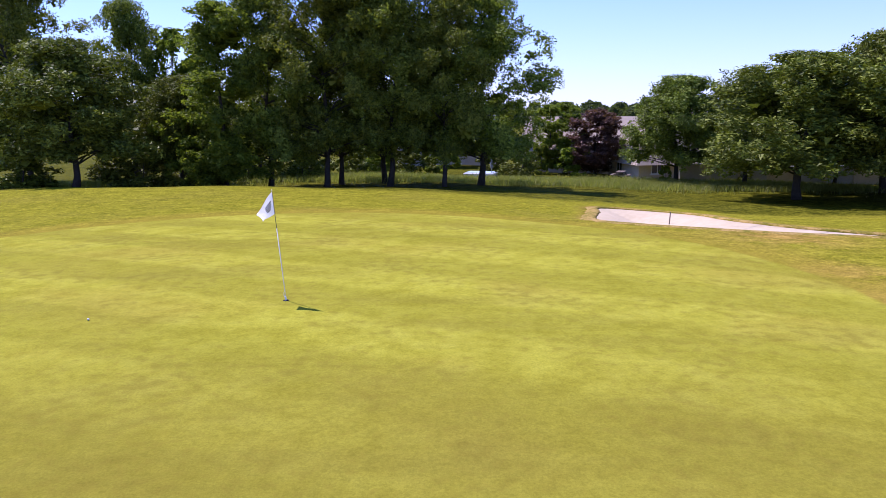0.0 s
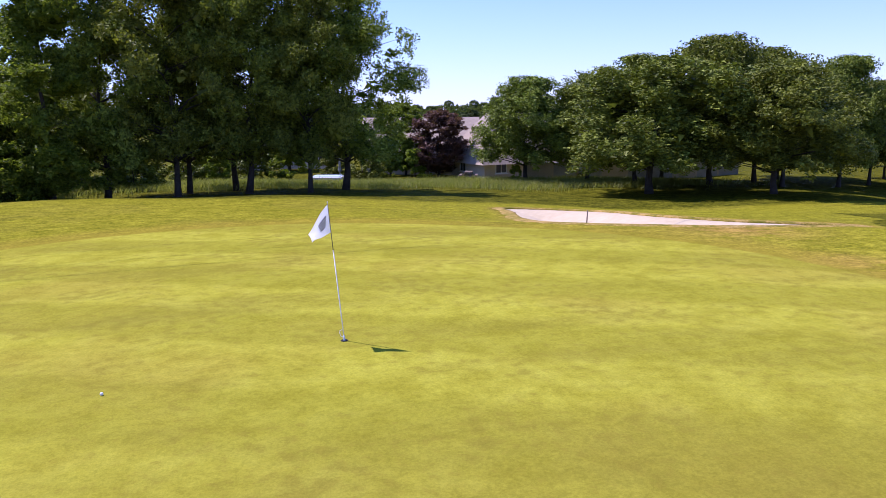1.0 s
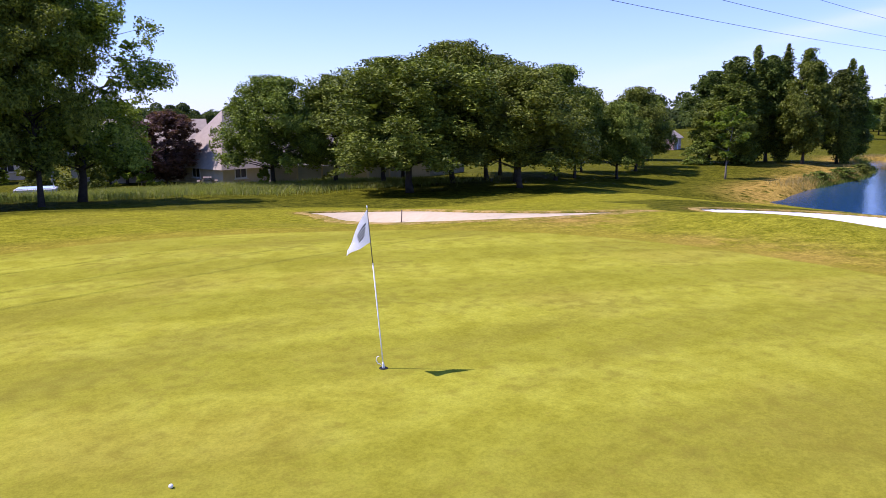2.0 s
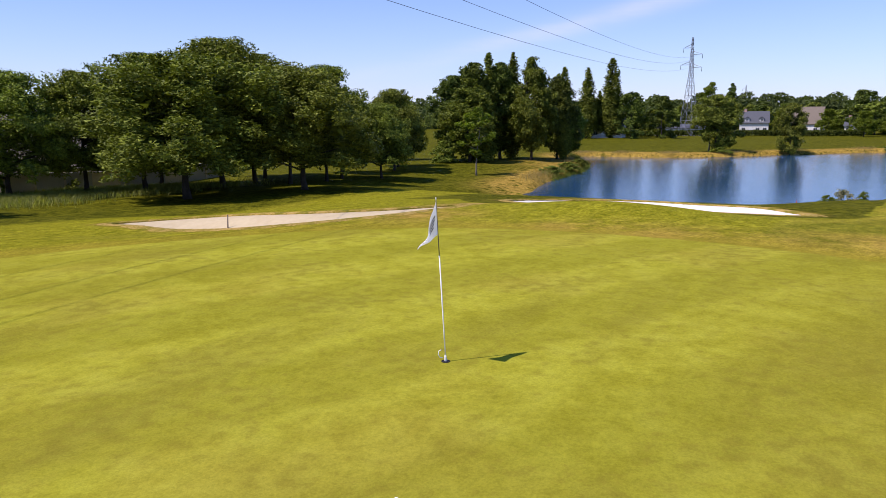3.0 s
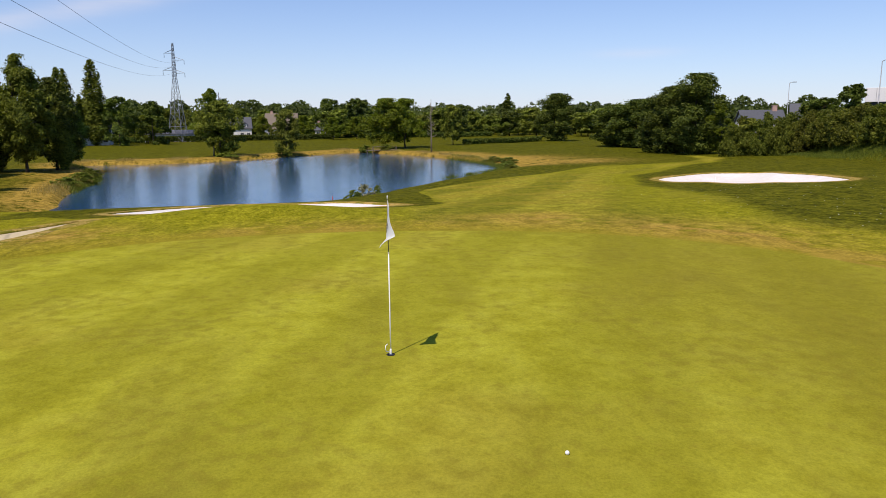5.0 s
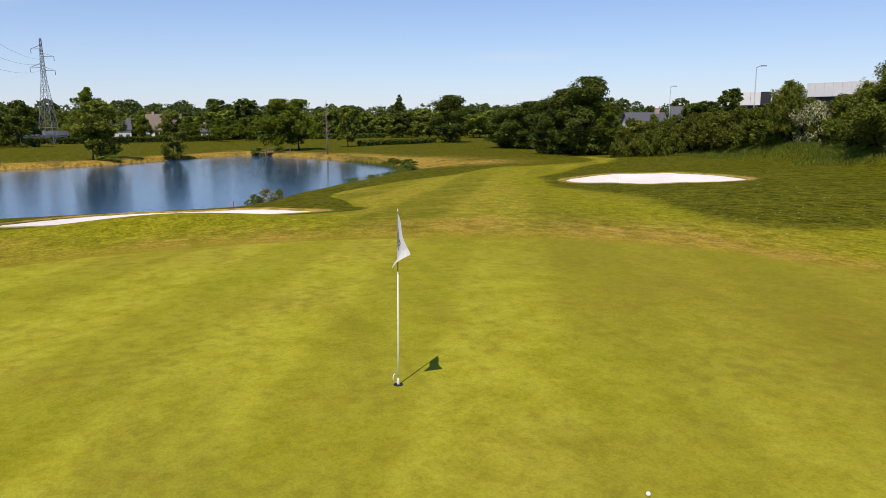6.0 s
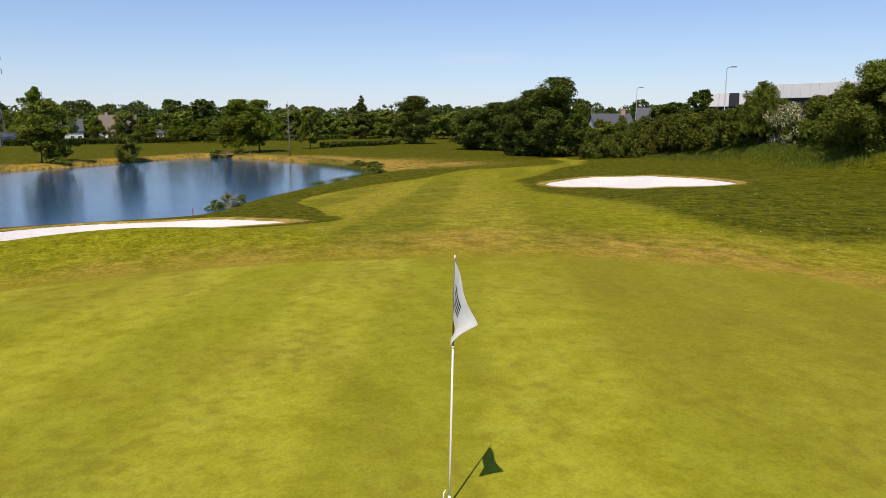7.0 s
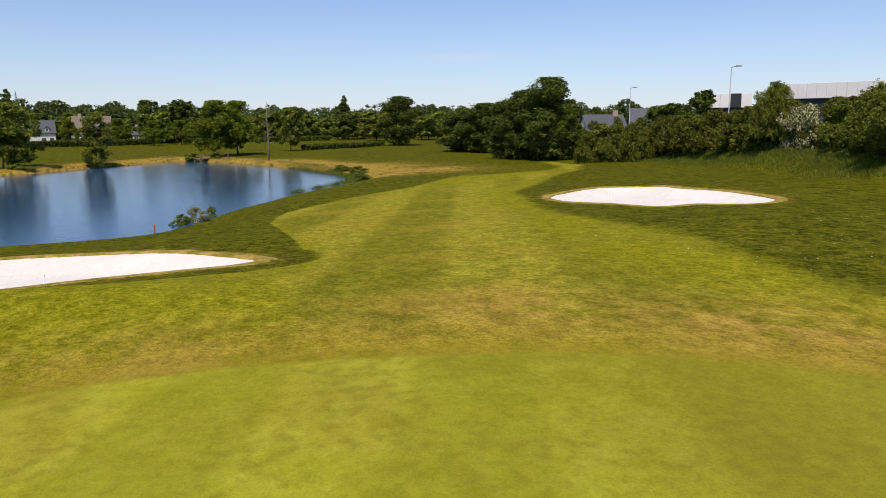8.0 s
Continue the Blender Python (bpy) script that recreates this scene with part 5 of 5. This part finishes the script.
# ---- the power line ----
def build_pylon(x, y, height, turn, label):
    root = empty("electricity_pylon", Matrix.Translation((x, y, gz(x, y))) @ pose(0, 0, 0, 0, 0, turn))

    def half(z):
        s = z / height
        return 2.3 * (1 - s / 0.62) + 0.55 * (s / 0.62) if s < 0.62 else 0.55 - 0.35 * (s - 0.62) / 0.38
    zs = [height * k for k in (0, 0.16, 0.30, 0.42, 0.52, 0.62, 0.69, 0.76, 0.83, 0.90, 1.0)]
    corners = ((-1, -1), (1, -1), (1, 1), (-1, 1))
    for sx, sy in corners:
        bm = bmesh.new()
        tube(bm, [(sx * half(q), sy * half(q), q) for q in zs], [0.10 - 0.05 * q / height for q in zs], 5)
        part("leg", bm, STEEL, root)
    for face in range(4):
        bm = bmesh.new()
        (ax, ay), (bx, by) = corners[face], corners[(face + 1) % 4]
        for q, r in zip(zs, zs[1:]):
            p = [(ax * half(q), ay * half(q), q), (bx * half(q), by * half(q), q), (bx * half(r), by * half(r), r), (ax * half(r), ay * half(r), r)]
            for i, j in ((0, 2), (1, 3), (2, 3)):
                tube(bm, [p[i], p[j]], [0.045, 0.045], 4)
        part("bracing", bm, STEEL, root)
    for frac, reach, side in ((0.83, 3.4, -1), (0.90, 2.9, 1), (0.73, 3.6, 1), (0.70, 3.4, -1)):
        bm = bmesh.new()
        q = height * frac
        w = half(q)
        for sy in (-w, w):
            tube(bm, [(side * w, sy, q), (side * reach, 0, q)], [0.06, 0.04], 4)
            tube(bm, [(side * w, sy, q + 1.0), (side * reach, 0, q)], [0.05, 0.04], 4)
        arm = part("crossarm", bm, STEEL, root)
        bm = bmesh.new()
        tube(bm, [(side * reach, 0, q), (side * reach, 0, q - 1.3)], [0.06, 0.09], 6)
        part("insulator", bm, DARK_PAINT, arm)
    return tagged(root, label, "pylon")


PYLON = Vector((226.8, 61.8, 0))
build_pylon(PYLON.x, PYLON.y, 30.0, 75, "tall steel lattice electricity pylon beyond the pond")
build_pylon(640, 110, 30.0, 75, "small steel lattice pylon far on the skyline")


def build_cable(a, b_, sag, name_label):
    n = 40
    pts = []
    for i in range(n + 1):
        t = i / n
        p = Vector(a).lerp(Vector(b_), t)
        pts.append((p.x, p.y, p.z - sag * 4 * t * (1 - t)))
    bm = bmesh.new()
    tube(bm, pts, [0.015] * (n + 1), 5)
    return tagged(part("power_cable", bm, CABLE), name_label, "cable", "power line")


# ---- the bare tree and the landing stage ----
def build_dead_tree(x, y, height):
    rng = np.random.default_rng(77)
    root = empty("dead_tree", Matrix.Translation((x, y, gz(x, y) - 0.1)))
    bm = bmesh.new()
    tube(bm, [(0, 0, -0.3), (0.08, 0, height * 0.3), (0.02, 0.05, height * 0.7), (0.1, 0, height)], [0.17, 0.13, 0.08, 0.03], 8)
    part("trunk", bm, BARK_PALE, root, smooth=True)
    for i in range(22):
        bm = bmesh.new()
        z0 = height * (0.3 + 0.62 * i / 22)
        ang, L = rng.random() * math.tau, (1 - 0.7 * i / 22) * (0.7 + 0.9 * rng.random())
        d = Vector((math.cos(ang), math.sin(ang), 0))
        tube(bm, [Vector((0.05, 0, z0)), Vector((0.05, 0, z0 + 0.1)) + d * L * 0.5, Vector((0.05, 0, z0 + 0.5)) + d * L], [0.06, 0.05, 0.025], 5)
        part("branch", bm, BARK_PALE, root)
    return tagged(root, "bare dead tree standing on the pond's bank", "tree")


build_dead_tree(132.4, -5.5, 10.6)


def build_jetty(x, y, turn):
    root = empty("landing_stage", Matrix.Translation((x, y, WATER_Z)) @ pose(0, 0, 0, 0, 0, turn))
    for i in range(14):
        bm = bmesh.new()
        add_box(bm, (-3.5 + i * 0.5, -1.2, 0.62), (-3.05 + i * 0.5, 1.2, 0.70), bevel=0.01)
        part("plank", bm, TIMBER, root)
    for sx in (-3.2, 0, 3.2):
        for sy in (-1.0, 1.0):
            bm = bmesh.new()
            tube(bm, [(sx, sy, -1.2), (sx, sy, 1.5 if sy > 0 else 0.62)], [0.12, 0.12], 8)
            part("post", bm, TIMBER, root)
    bm = bmesh.new()
    tube(bm, [(-3.2, 1.0, 1.45), (3.2, 1.0, 1.45)], [0.06, 0.06], 6)
    part("rail", bm, TIMBER, root)
    return tagged(root, "dark timber landing stage at the pond's far shore", "jetty")


build_jetty(146.5, 3.5, 125)


def build_marker(x, y, mat, label):
    root = empty("marker_stake", Matrix.Translation((x, y, gz(x, y))))
    bm = bmesh.new()
    tube(bm, [(0, 0, -0.2), (0, 0, 0.55), (0, 0, 0.62)], [0.035, 0.035, 0.012], 8)
    part("post", bm, mat, root)
    return tagged(root, label, "stake", "hazard stakes")


build_marker(52.5, 14.0, RED_PAINT, "red hazard stake at the water's edge")


def build_pool(x, y, turn):
    root = empty("garden_pool", Matrix.Translation((x, y, gz(x, y))) @ pose(0, 0, 0, 0, 0, turn))
    bm = bmesh.new()
    add_box(bm, (-1.4, -1.1, -0.1), (1.4, 1.1, 0.42), bevel=0.05)
    part("pool_wall", bm, WHITE_PAINT, root, "white pool wall")
    bm = bmesh.new()
    add_box(bm, (-1.25, -0.95, 0.424), (1.25, 0.95, 0.47), bevel=0.02)
    part("cover", bm, POOL_BLUE, root, "pale blue cover")
    return tagged(root, "raised white garden pool with a pale blue cover", "pool")


build_pool(0.9, 67.6, -15)


def build_parasol(x, y):
    root = empty("parasol", Matrix.Translation((x, y, gz(x, y))))
    bm = bmesh.new()
    tube(bm, [(0, 0, 0), (0, 0, 2.1)], [0.03, 0.025], 8)
    part("pole", bm, WHITE_PAINT, root)
    bm = bmesh.new()
    tube(bm, [(0, 0, 0.9), (0, 0, 1.2), (0, 0, 2.1)], [0.14, 0.12, 0.04], 10)
    part("canopy", bm, STEEL, root, "folded grey canopy")
    return tagged(root, "folded grey parasol beside the garden pool", "parasol")


build_parasol(1.9, 66.4)


for y0, y1, z0, sag in ((60.3, 0.0, 21.0, 9.5), (62.5, 2.6, 17.3, 8.1), (61.0, 1.0, 20.0, 9.9)):
    build_cable((PYLON.x, y0, z0), (-173, y1, z0), sag, "thin sagging overhead power cable")


def build_picnic_table(x, y, turn):
    root = empty("garden_table", Matrix.Translation((x, y, gz(x, y))) @ pose(0, 0, 0, 0, 0, turn))
    for i in range(4):
        bm = bmesh.new()
        add_box(bm, (-0.9, -0.36 + i * 0.18, 0.70), (0.9, -0.20 + i * 0.18, 0.74), bevel=0.006)
        part("board", bm, TIMBER, root)
    for sy in (-0.72, 0.72):
        bm = bmesh.new()
        add_box(bm, (-0.9, sy - 0.13, 0.42), (0.9, sy + 0.13, 0.46), bevel=0.006)
        part("seat", bm, TIMBER, root)
    for sx in (-0.65, 0.65):
        for sy in (-1, 1):
            bm = bmesh.new()
            tube(bm, [(sx, sy * 0.68, -0.03), (sx, sy * 0.22, 0.70)], [0.045, 0.045], 6)
            part("leg", bm, TIMBER, root)
        bm = bmesh.new()
        add_box(bm, (sx - 0.03, -0.84, 0.36), (sx + 0.03, 0.84, 0.42))
        part("crossbar", bm, TIMBER, root)
    return tagged(root, "weathered timber picnic table in the garden of the house", "table")


build_picnic_table(13.7, 66.8, 70)
